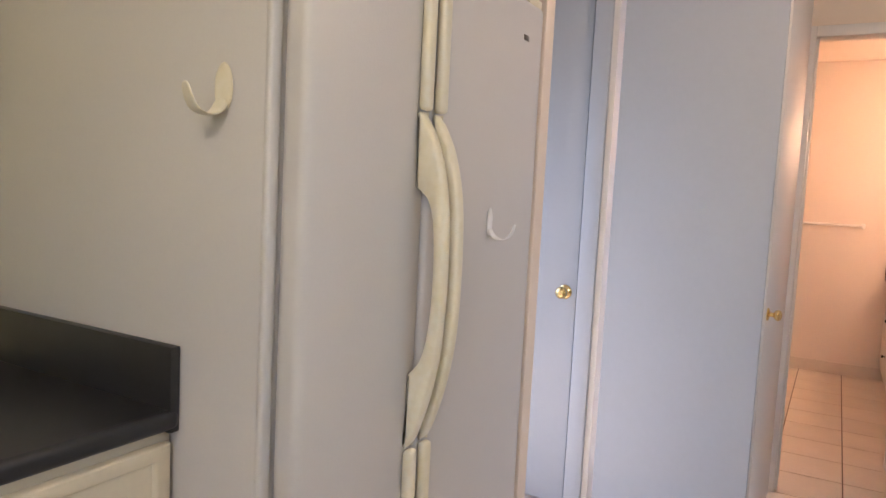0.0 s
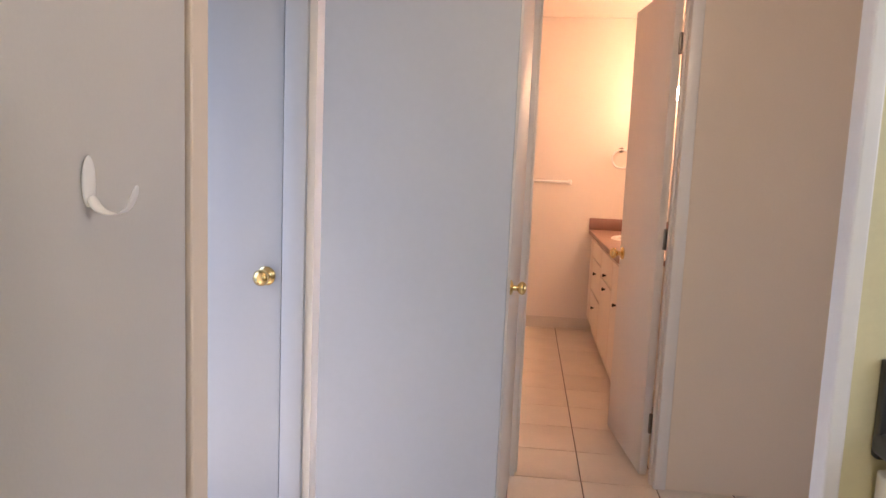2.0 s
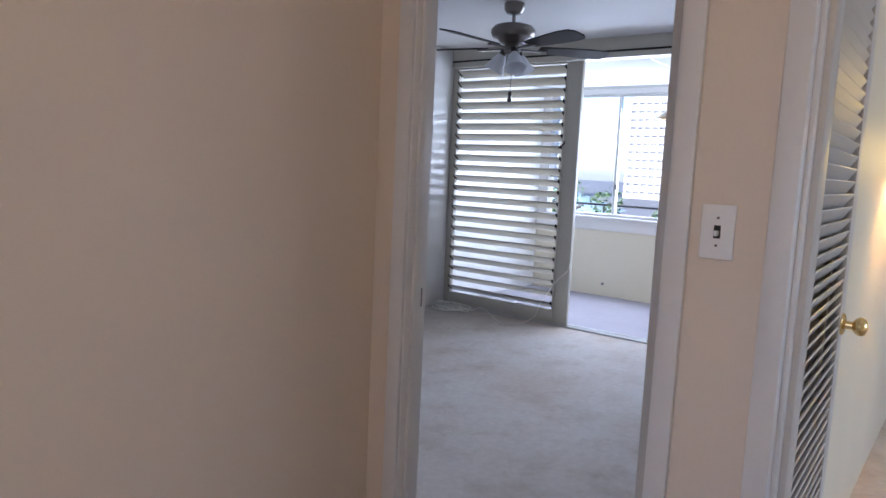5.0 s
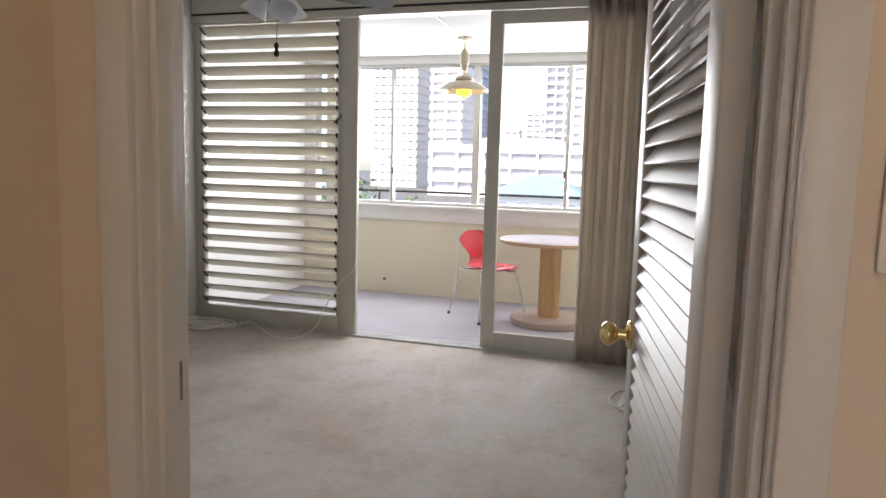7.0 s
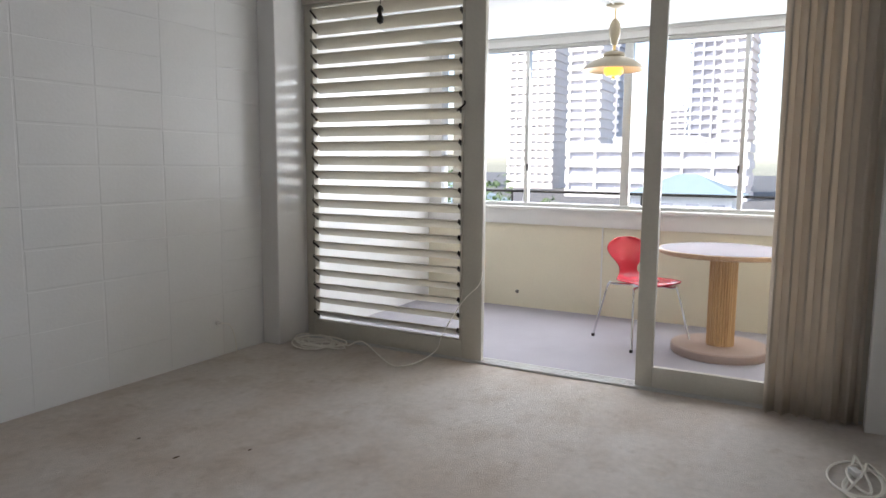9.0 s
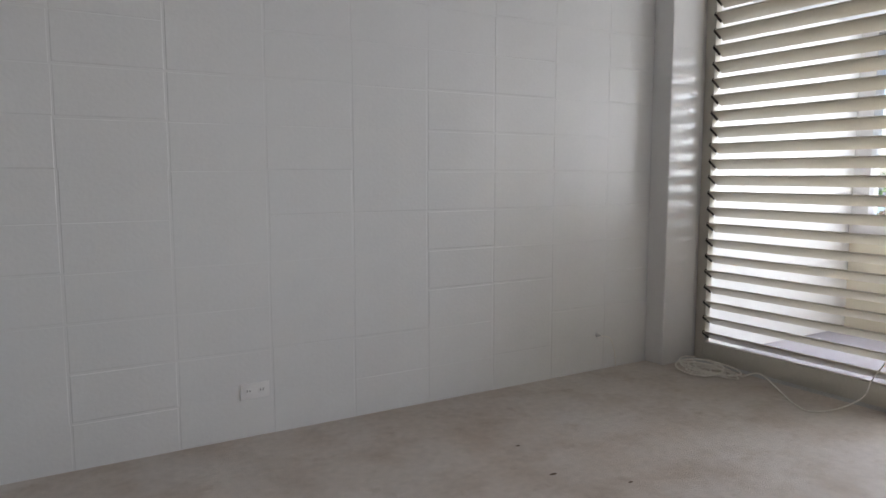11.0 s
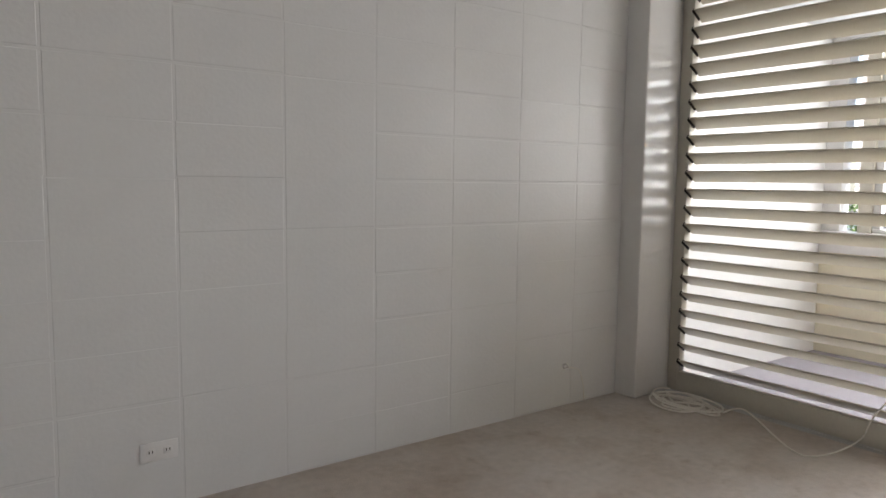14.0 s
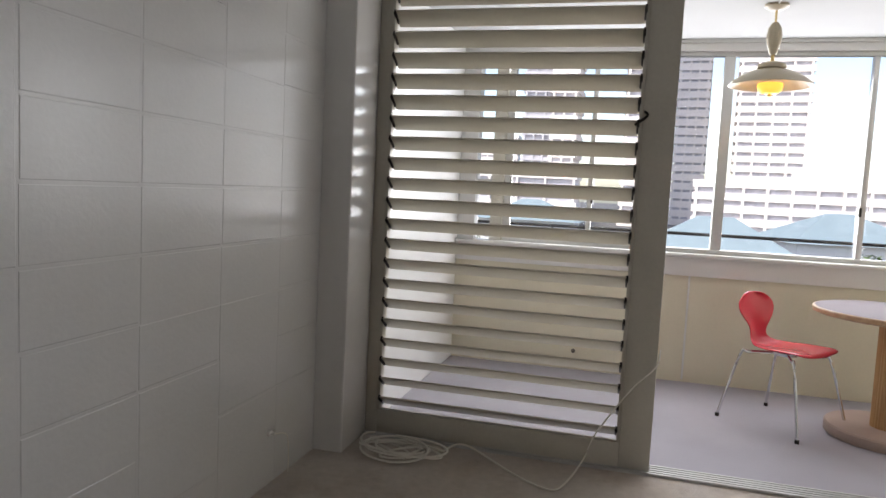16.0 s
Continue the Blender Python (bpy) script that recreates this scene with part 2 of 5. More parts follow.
M_MIRROR = material("mirror", (0.9, 0.9, 0.9), 0.02, 1.0, var=0.0, bump=0.0)
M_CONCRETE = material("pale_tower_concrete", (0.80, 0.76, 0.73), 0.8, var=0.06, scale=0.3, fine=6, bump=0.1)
# Glass colour raised to put distance haze and glare into the windows.
M_HAZEDGLASS = material("hazed_tower_window_glass", (0.58, 0.58, 0.63), 0.5, var=0.2, scale=0.5, fine=3, bump=0.0)
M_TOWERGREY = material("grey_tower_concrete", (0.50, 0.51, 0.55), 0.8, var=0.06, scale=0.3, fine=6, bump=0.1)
M_ROOFBLUE = material("blue_green_shingle", (0.20, 0.27, 0.30), 0.7, var=0.1, scale=1, fine=12, bump=0.3)
M_ASPHALT = material("asphalt", (0.10, 0.10, 0.10), 0.9, var=0.15, scale=0.2, fine=20, bump=0.2)
M_LEAF = material("green_foliage", (0.12, 0.19, 0.055), 0.6, var=0.25, scale=1.5, fine=20, bump=0.0, spread=0.2)
M_BARK = material("brown_bark", (0.16, 0.11, 0.07), 0.9, var=0.2, scale=6, fine=40, bump=0.5)

# ---- mesh helpers ----


def box_bm(x0, x1, y0, y1, z0, z1, bevel=0.0, bm=None, seg=2):
    own = bmesh.new()
    bmesh.ops.create_cube(own, size=1.0)
    for v in own.verts:
        v.co = Vector(((x0 + x1) / 2 + v.co.x * (x1 - x0), (y0 + y1) / 2 + v.co.y * (y1 - y0), (z0 + z1) / 2 + v.co.z * (z1 - z0)))
    if bevel:
        bmesh.ops.bevel(own, geom=list(own.edges), offset=min(bevel, 0.45 * min(abs(x1 - x0), abs(y1 - y0), abs(z1 - z0))), segments=seg, affect="EDGES", profile=0.5)
    return merge(bm, own)


def merge(bm, own):
    if bm is None:
        return own
    me = bpy.data.meshes.new("tmp")
    own.to_mesh(me)
    own.free()
    bm.from_mesh(me)
    bpy.data.meshes.remove(me)
    return bm


def lathe_bm(profile, steps=24, at=(0, 0, 0), turn=None, bm=None):
    """A turned shape: profile of (radius, height) from bottom to top."""
    own = bmesh.new()
    rings = []
    for r, z in profile:
        if r < 1e-5:
            rings.append([own.verts.new((0, 0, z))])
        else:
            rings.append([own.verts.new((r * math.cos(2 * math.pi * k / steps), r * math.sin(2 * math.pi * k / steps), z)) for k in range(steps)])
    for a, b in zip(rings, rings[1:]):
        for k in range(steps):
            p = [a[k % len(a)], a[(k + 1) % len(a)], b[(k + 1) % len(b)], b[k % len(b)]]
            q = []
            for v in p:
                if v not in q:
                    q.append(v)
            if len(q) > 2:
                own.faces.new(q)
    if turn is not None:
        bmesh.ops.transform(own, matrix=turn, verts=own.verts)
    bmesh.ops.translate(own, vec=Vector(at), verts=own.verts)
    return merge(bm, own)


def tube_bm(points, radius, sides=8, bm=None, smooth=4):
    """A round bar along a smooth line through points."""
    pts = [Vector(p) for p in points]
    line = []
    n = len(pts)
    for i in range(n - 1):
        p0, p1, p2, p3 = pts[max(i - 1, 0)], pts[i], pts[i + 1], pts[min(i + 2, n - 1)]
        for k in range(smooth):
            t = k / smooth
            line.append(0.5 * ((2 * p1) + (p2 - p0) * t + (2 * p0 - 5 * p1 + 4 * p2 - p3) * t * t + (3 * p1 - p0 - 3 * p2 + p3) * t ** 3))
    line.append(pts[-1])
    own = bmesh.new()
    rings = []
    up = Vector((0, 0, 1))
    for i, p in enumerate(line):
        d = (line[min(i + 1, len(line) - 1)] - line[max(i - 1, 0)]).normalized()
        ref = up if abs(d.z) < 0.95 else Vector((1, 0, 0))
        a = d.cross(ref).normalized()
        b = d.cross(a)
        rad = radius(i / (len(line) - 1)) if callable(radius) else radius
        rings.append([own.verts.new(p + rad * (math.cos(2 * math.pi * k / sides) * a + math.sin(2 * math.pi * k / sides) * b)) for k in range(sides)])
    for r0, r1 in zip(rings, rings[1:]):
        for k in range(sides):
            own.faces.new((r0[k], r0[(k + 1) % sides], r1[(k + 1) % sides], r1[k]))
    own.faces.new(rings[0][::-1])
    own.faces.new(rings[-1])
    return merge(bm, own)


def mesh_object(name, bm, mat, smooth=False):
    bmesh.ops.recalc_face_normals(bm, faces=bm.faces)
    me = bpy.data.meshes.new(name)
    bm.to_mesh(me)
    bm.free()
    me.materials.append(mat)
    if smooth:
        for p in me.polygons:
            p.use_smooth = True
        me.set_sharp_from_angle(angle=radians(40))
    return new(name, me)


def thing(name, label, category, at=(0, 0, 0), rz=0.0, group=""):
    ob = new(name)
    ob.empty_display_size = 0.1
    ob.matrix_world = pose(*at, 0, 0, rz)
    return tagged(ob, label, category, group)


def part(name, bm, mat, parent, label="", smooth=True):
    ob = mesh_object(name, bm, mat, smooth)
    ob.parent = parent
    if label:
        ob["label"] = label
    return ob


def structure(name, bm, mat, label="", category="", smooth=False):
    return tagged(mesh_object(name, bm, mat, smooth), label, category or name.split("_")[0], "", "structure")


def wall_with_holes(name, axis, face, back, a0, a1, z0, z1, holes, mat, label):
    """A wall across axis ('x' or 'y') between face and back, from a0 to a1, with holes (b0, b1, h0, h1) cut through."""
    bm = bmesh.new()
    cuts = sorted({a0, a1, *[h[0] for h in holes], *[h[1] for h in holes]})
    for p, q in zip(cuts, cuts[1:]):
        gaps = sorted((h[2], h[3]) for h in holes if h[0] <= p and h[1] >= q)
        z = z0
        for g0, g1 in gaps + [(z1, z1)]:
            if g0 - z > 1e-4:
                if axis == "x":
                    box_bm(min(face, back), max(face, back), p, q, z, g0, bm=bm)
                else:
                    box_bm(p, q, min(face, back), max(face, back), z, g0, bm=bm)
            z = g1
    bmesh.ops.remove_doubles(bm, verts=bm.verts, dist=1e-5)
    return structure(name, bm, mat, label, "wall")

# ---- structure ----
ROOM_Z, HALL_Z, LANAI_Z = 2.47, 2.60, 2.31
BW, RW = 6.473, 2.735                 # faces of the two block walls
FLOORS = []
FLOORS.append(structure("floor_bedroom", box_bm(2.56, 6.45, 2.0, 6.60, -0.12, 0.0), M_CARPET, "pale beige wall-to-wall carpet with faint stains", "floor"))
structure("floor_lanai", box_bm(6.45, 8.19, 2.0, 6.60, -0.12, 0.0), M_LANAIFLOOR, "grey-lilac carpet of the enclosed lanai", "floor")
structure("floor_closet", box_bm(2.24, 2.557, 3.70, 6.60, -0.12, 0.0), M_CARPET, "pale beige carpet by the closet", "floor")
structure("floor_living", box_bm(2.56, 6.9, -1.5, 1.997, -0.12, 0.0), M_CARPET, "pale beige carpet of the next room", "floor")
structure("floor_bath", box_bm(0.35, 2.0, 3.69, 6.7, -0.12, -0.006), M_GROUT, "dark grout bed of the bathroom tiles", "floor")
tile_floor = structure("floor_tiled", box_bm(-0.95, 2.557, -1.45, 3.69, -0.12, -0.006), M_GROUT, "cream ceramic floor tiles with dark grout", "floor")

structure("ceiling_bedroom", box_bm(2.26, 6.40, RW, BW + 0.1, ROOM_Z, ROOM_Z + 0.1), M_CEIL, "white painted ceiling of the bedroom", "ceiling")
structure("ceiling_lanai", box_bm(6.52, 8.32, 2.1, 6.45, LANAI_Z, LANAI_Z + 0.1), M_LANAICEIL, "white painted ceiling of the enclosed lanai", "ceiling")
structure("ceiling_hall", box_bm(-0.95, 2.54, -1.45, 3.715, HALL_Z, HALL_Z + 0.1), M_CEIL, "white painted hall ceiling", "ceiling")
structure("ceiling_bath", box_bm(0.40, 2.0, 3.715, 6.7, 2.60, 2.70), M_BATHWALL, "cream painted bathroom ceiling", "ceiling")
structure("ceiling_living", box_bm(2.66, 6.9, -1.5, 2.49, ROOM_Z, ROOM_Z + 0.1), M_CEIL, "white ceiling of the next room", "ceiling")

wall_with_holes("wall_hall", "y", 3.615, 3.715, 0.70, 2.54, 0, HALL_Z, [(0.732, 1.367, 0, 2.19)], M_HALL, "plain white painted hall wall with bathroom doorway")
wall_with_holes("wall_doorways", "x", 2.54, 2.622, 1.56, 3.715, 0, HALL_Z, [(1.70, 2.462, 0, 2.12), (2.694, 3.496, 0, 2.12)], M_HALL, "white painted wall with two doorways")
structure("wall_closet", box_bm(2.24, 2.34, 3.715, 6.473, 0, HALL_Z), M_WALL, "white painted closet wall", "wall")
wall_block = structure("wall_block_north", box_bm(2.24, 6.60, BW + 0.0014, BW + 0.20, 0, 2.60), M_BLOCK, "white painted stack-bond concrete block wall", "wall")
wall_block_s = structure("wall_block_south", box_bm(2.622, 6.60, 2.49, RW - 0.0014, 0, 2.60), M_BLOCK, "white painted stack-bond concrete block wall", "wall")
structure("wall_header", box_bm(6.40, 6.52, RW - 0.2, BW + 0.1, 2.305, 2.60), M_FRAME, "beige painted header beam over the sliding doors", "wall")
structure("wall_pilaster_north", box_bm(6.115, 6.395, 6.328, BW + 0.004, 0, ROOM_Z, 0.008), M_PILASTER, "white painted pilaster in the corner", "wall")
structure("wall_pilaster_south", box_bm(6.28, 6.40, RW - 0.006, 2.895, 0, ROOM_Z, 0.006), M_WALL, "white painted pilaster behind the curtain", "wall")
structure("wall_lanai_end_north", box_bm(6.52, 8.32, 6.35, 6.48, 0, 2.45), M_BLOCK, "white end wall of the enclosed lanai", "wall")
structure("wall_lanai_end_south", box_bm(6.52, 8.32, 1.98, 2.10, 0, 2.45), M_LANAI, "cream end wall of the enclosed lanai", "wall")
structure("wall_lanai_front", box_bm(8.19, 8.32, 2.10, 6.35, 0, 0.735), M_LANAI, "cream painted low wall under the lanai windows", "wall")
structure("wall_lanai_top", box_bm(8.19, 8.32, 2.10, 6.35, 2.235, 2.45), M_WALL, "white band above the lanai windows", "wall")
wall_with_holes("wall_kitchen_west", "x", -0.82, -0.95, -1.45, 3.715, 0, HALL_Z, [(1.98, 2.74, 0.15, 2.1)], M_YELLOW, "pale yellow kitchen wall with a side window")
# The hole in this wall is added for the south fill lamp.
wall_with_holes("wall_kitchen_south", "y", -1.3, -1.45, -0.82, 2.1, 0, HALL_Z, [(0.65, 1.85, 1.05, 2.05)], M_YELLOW, "pale yellow kitchen wall with an added unseen opening")
# Unseen opening, cut only to let the side fill lamp through.
wall_with_holes("wall_kitchen_east", "x", 2.0, 2.1, -1.3, 1.84, 0, HALL_Z, [(0.66, 1.74, 1.1, 2.1)], M_YELLOW, "pale yellow kitchen wall with an opening added for the side fill")
structure("wall_kitchen_end", box_bm(1.284, 2.1, 1.84, 1.88, 0, HALL_Z), M_YELLOW, "pale yellow kitchen wall end above the worktop", "wall")
structure("trim_kitchen_corner", box_bm(1.256, 1.284, 1.834, 1.886, 0, HALL_Z, 0.004), M_TRIM, "white corner board of the kitchen wall", "trim")
structure("wall_hall_south", box_bm(2.1, 2.54, 1.56, 1.66, 0, HALL_Z), M_WALL, "white hall wall", "wall")
structure("wall_fridge_side", box_bm(-0.82, 0.125, 1.862, 1.928, 0, HALL_Z, 0.004), M_HALL, "cream painted wall end beside the fridge", "wall")
wall_with_holes("wall_pantry", "y", 2.83, 2.93, -0.82, 0.055, 0, HALL_Z, [(-0.74, -0.045, 0, 2.36)], M_WALL, "white wall with the pantry doorway")
structure("wall_pantry_back", box_bm(-0.82, 0.055, 3.50, 3.60, 0, HALL_Z), M_WALL, "white back wall of the pantry", "wall")
structure("wall_linen", box_bm(-0.04, 0.055, 2.93, 3.50, 0, HALL_Z), M_BLUELITDOOR, "white wall behind the open door", "wall")
structure("wall_bath_west", box_bm(0.30, 0.40, 3.715, 6.70, 0, 2.7), M_BATHWALL, "cream bathroom wall", "wall")
structure("wall_bath_north", box_bm(0.40, 2.0, 6.60, 6.70, 0, 2.6), M_BATHWALL, "cream bathroom wall with a towel bar", "wall")
structure("wall_bath_east", box_bm(1.95, 2.05, 3.715, 6.60, 0, 2.6), M_BATHWALL, "cream bathroom wall above the vanity", "wall")
structure("wall_living_east", box_bm(6.78, 6.9, -1.5, 2.49, 0, ROOM_Z), M_LANAI, "cream wall behind the drapes", "wall")
structure("wall_living_south", box_bm(2.56, 6.9, -1.6, -1.5, 0, 0.6), M_LANAI, "cream living room wall", "wall")
# Invented opening out of view, holding the next room's fill lamp.
wall_with_holes("wall_living_window", "y", -1.5, -1.6, 2.56, 6.9, 0.6, ROOM_Z, [(3.3, 5.9, 0.65, 2.15)], M_LANAI, "cream wall around an opening added for the fill lamp")
structure("wall_living_west", box_bm(2.56, 2.66, -1.5, 1.56, 0, HALL_Z), M_LANAI, "cream living room wall", "wall")
structure("wall_living_north_paint", box_bm(2.66, 6.60, 2.482, 2.488, 0, ROOM_Z), M_LANAI, "cream paint of the next room's wall", "wall")
structure("wall_outer_close", box_bm(6.60, 6.72, 1.98, 2.72, 0, 2.6), M_LANAI, "cream wall end", "wall")


def casing(name, axis, plane, out, a0, a1, top, w, label):
    """Door casing: two uprights and a head on the wall plane."""
    bm = bmesh.new()
    d = 0.016 * out
    p0, p1 = sorted((plane, plane + d))
    for b0, b1, z0, z1 in ((a0 - w, a0, 0, top + w), (a1, a1 + w, 0, top + w), (a0, a1, top, top + w)):
        if axis == "x":
            box_bm(p0, p1, b0, b1, z0, z1, 0.004, bm)
        else:
            box_bm(b0, b1, p0, p1, z0, z1, 0.004, bm)
    return structure(name, bm, M_TRIM, label, "trim", True)


def jamb(name, axis, p0, p1, a0, a1, top, label):
    bm = bmesh.new()
    for b0, b1, z0, z1 in ((a0 - 0.018, a0, 0, top), (a1, a1 + 0.018, 0, top), (a0 - 0.018, a1 + 0.018, top, top + 0.018)):
        if axis == "x":
            box_bm(p0, p1, b0, b1, z0, z1, 0.002, bm)
        else:
            box_bm(b0, b1, p0, p1, z0, z1, 0.002, bm)
    mid = (p0 + p1) / 2
    for b0, b1 in ((a0, a0 + 0.011), (a1 - 0.011, a1)):
        if axis == "x":
            box_bm(mid - 0.02, mid + 0.015, b0, b1, 0, top, 0.002, bm)
        else:
            box_bm(b0, b1, mid - 0.02, mid + 0.015, 0, top, 0.002, bm)
    return structure(name, bm, M_TRIM, label, "trim", True)


casing("trim_bedroom_door", "x", 2.54, -1, 2.707, 3.483, 2.10, 0.05, "white painted door casing")
casing("trim_bedroom_door_inside", "x", 2.622, 1, 2.702, 3.483, 2.10, 0.05, "white painted door casing")
jamb("trim_bedroom_jamb", "x", 2.538, 2.624, 2.712, 3.478, 2.10, "white painted door jamb with a worn edge")
casing("trim_living_door", "x", 2.54, -1, 1.72, 2.446, 2.10, 0.05, "white painted door casing")
jamb("trim_living_jamb", "x", 2.538, 2.624, 1.72, 2.446, 2.10, "white painted door jamb")
casing("trim_bath_door", "y", 3.615, -1, 0.75, 1.349, 2.17, 0.05, "white painted bathroom door casing")
jamb("trim_bath_jamb", "y", 3.613, 3.717, 0.75, 1.349, 2.17, "white painted bathroom door jamb")
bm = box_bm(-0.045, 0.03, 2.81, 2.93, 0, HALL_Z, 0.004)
structure("trim_pantry_post", bm, M_BLUELITDOOR, "white door post between pantry and open door", "trim", True)
bm = bmesh.new()
for y0, y1, x1 in ((6.405, 6.473, 2.385), (6.40, 6.43, 2.40), (6.32, 6.36, 2.37)):
    box_bm(2.335, x1, y0, y1, 0, ROOM_Z, 0.004, bm)
structure("trim_closet", bm, M_TRIM, "white moulding at the closet corner", "trim", True)
# lanai sill band and threshold track
bm = box_bm(8.165, 8.32, 2.10, 6.35, 0.735, 0.885, 0.006)
box_bm(8.13, 8.32, 2.10, 6.35, 0.862, 0.888, 0.004, bm)
structure("window_sill_lanai", bm, M_TRIM, "white painted window sill board", "window sill", True)
bm = bmesh.new()
for x in (6.40, 6.425, 6.45, 6.475, 6.50):
    box_bm(x - 0.004, x + 0.004, 2.9, 6.33, 0.0, 0.014, 0, bm)
box_bm(6.395, 6.505, 2.9, 6.33, 0.0, 0.004, 0, bm)
structure("threshold_track", bm, M_ALU, "aluminium sliding door track in the carpet", "door track")
bm = box_bm(6.392, 6.405, RW, BW, 2.35, 2.365, 0.002)
structure("trim_header_line", bm, M_DARK, "dark curtain track below the ceiling", "trim")
bm = box_bm(8.175, 8.19, 2.10, 6.35, 2.285, 2.31, 0.003)
structure("trim_lanai_top", bm, M_ALU, "grey strip along the lanai ceiling", "trim")


# ---- doors ----
def knob_bm(turn, at, size=1.0):
    """A round door knob on a rose; the axis is turned by the matrix turn."""
    s = size
    return lathe_bm([(0.0, 0), (0.032 * s, 0), (0.032 * s, 0.004 * s), (0.026 * s, 0.009 * s), (0.012 * s, 0.012 * s), (0.011 * s, 0.028 * s), (0.020 * s, 0.034 * s),
                     (0.027 * s, 0.044 * s), (0.027 * s, 0.052 * s), (0.021 * s, 0.061 * s), (0.009 * s, 0.066 * s), (0.0, 0.067 * s)], 20, at, turn)


TO_PX = Matrix.Rotation(radians(90), 4, "Y")
TO_NX = Matrix.Rotation(radians(-90), 4, "Y")
TO_PY = Matrix.Rotation(radians(-90), 4, "X")
TO_NY = Matrix.Rotation(radians(90), 4, "X")


def flush_door(name, label, at, rz, width, height, knobs, knob_x, knob_z, knob_size=1.0, paint=None):
    """A flush door leaf: hinge edge at the origin, along +x, thickness 0.035 in y."""
    door = thing(name, label, "door", at, rz)
    leaf = part("leaf", box_bm(0, width, 0, 0.035, 0.008, height, 0.003), paint or M_DOOR, door)
    for side in knobs:
        part("knob", knob_bm(TO_NY if side < 0 else TO_PY, (knob_x, 0 if side < 0 else 0.035, knob_z), knob_size), M_BRASS, leaf, "polished brass knob")
    part("latch_plate", box_bm(width - 0.001, width + 0.002, 0.010, 0.025, knob_z - 0.022, knob_z + 0.022, 0.001), M_NICKEL, door, "brass latch plate")
    for z in (0.25, height / 2, height - 0.25):
        part("hinge", box_bm(-0.012, 0.004, -0.004, 0.010, z - 0.045, z + 0.045, 0.003), M_NICKEL, door, "dull metal hinge")
    return door


flush_door("door_pantry", "closed white flush pantry door with brass knob", (-0.74, 2.842, 0), 0, 0.683, 2.35, (-1,), 0.632, 0.966, 1.0, M_BLUELITDOOR)
flush_door("door_linen", "white flush linen closet door with brass knob, slightly ajar", (0.692, 3.565, 0), -92.5, 0.705, 2.45, (1,), 0.655, 0.965, 0.8)
structure("wall_linen_side", box_bm(0.078, 0.688, 2.828, 2.852, 0, HALL_Z, 0.003), M_BLUELITDOOR, "white painted closet side panel", "wall")
flush_door("door_bath", "open white bathroom door with brass knob", (1.341, 3.728, 0), 97.0, 0.60, 2.15, (1, -1), 0.54, 0.945)


def louvre_door(name, label, at, rz, width, height, knob_z, knob_sides):
    door = thing(name, label, "door", at, rz)
    st, th = 0.085, 0.034
    part("stile", box_bm(0, st, 0, th, 0.01, height, 0.004), M_LOUVRE, door)
    part("stile", box_bm(width - st, width, 0, th, 0.01, height, 0.004), M_LOUVRE, door)
    part("rail", box_bm(st, width - st, 0.001, th - 0.001, 0.01, 0.20, 0.004), M_LOUVRE, door)
    part("rail", box_bm(st, width - st, 0.001, th - 0.001, height - 0.11, height, 0.004), M_LOUVRE, door)
    n = int((height - 0.31) / 0.034)
    first = None
    for k in range(n):
        z = 0.20 + 0.017 + (height - 0.31 - 0.034) * k / (n - 1)
        if first is None:
            first = box_bm(st, width - st, -0.027, 0.027, -0.003, 0.003, 0.002, seg=1)
            bmesh.ops.rotate(first, cent=(0, 0, 0), matrix=Matrix.Rotation(radians(-57), 3, "X"), verts=first.verts)
            ob = part("slat", first, M_LOUVRE, door)
            first = ob
        else:
            ob = new("slat", first.data)
            ob.parent = door
        ob.location = (0, th / 2, z)
    for side in knob_sides:
        part("knob", knob_bm(TO_NY if side < 0 else TO_PY, (width - 0.05, 0 if side < 0 else th, knob_z)), M_BRASS, door, "polished brass knob")
    for z in (0.25, height - 0.25):
        part("hinge", box_bm(-0.014, 0.004, -0.006, 0.012, z - 0.045, z + 0.045, 0.003), M_BRASS, door, "brass hinge")
    return door


louvre_door("door_bedroom", "open white louvred bedroom door with brass knob", (2.655, 2.742, 0), 8.5, 0.74, 2.08, 0.915, (1,))
louvre_door("door_living", "open white louvred door with brass knob", (2.585, 2.420, 0), 1.5, 0.70, 2.08, 0.958, (-1,))
strike = thing("strike_plate", "dark worn strike plate on the door jamb", "strike plate", (2.595, 3.478, 0.950))
part("plate", box_bm(-0.018, 0.018, -0.002, 0.0, -0.029, 0.029, 0.001), M_NICKEL, strike)
part("latch_hole", box_bm(-0.007, 0.007, -0.003, -0.0015, -0.016, 0.016), M_DARK, strike, "dark latch hole")


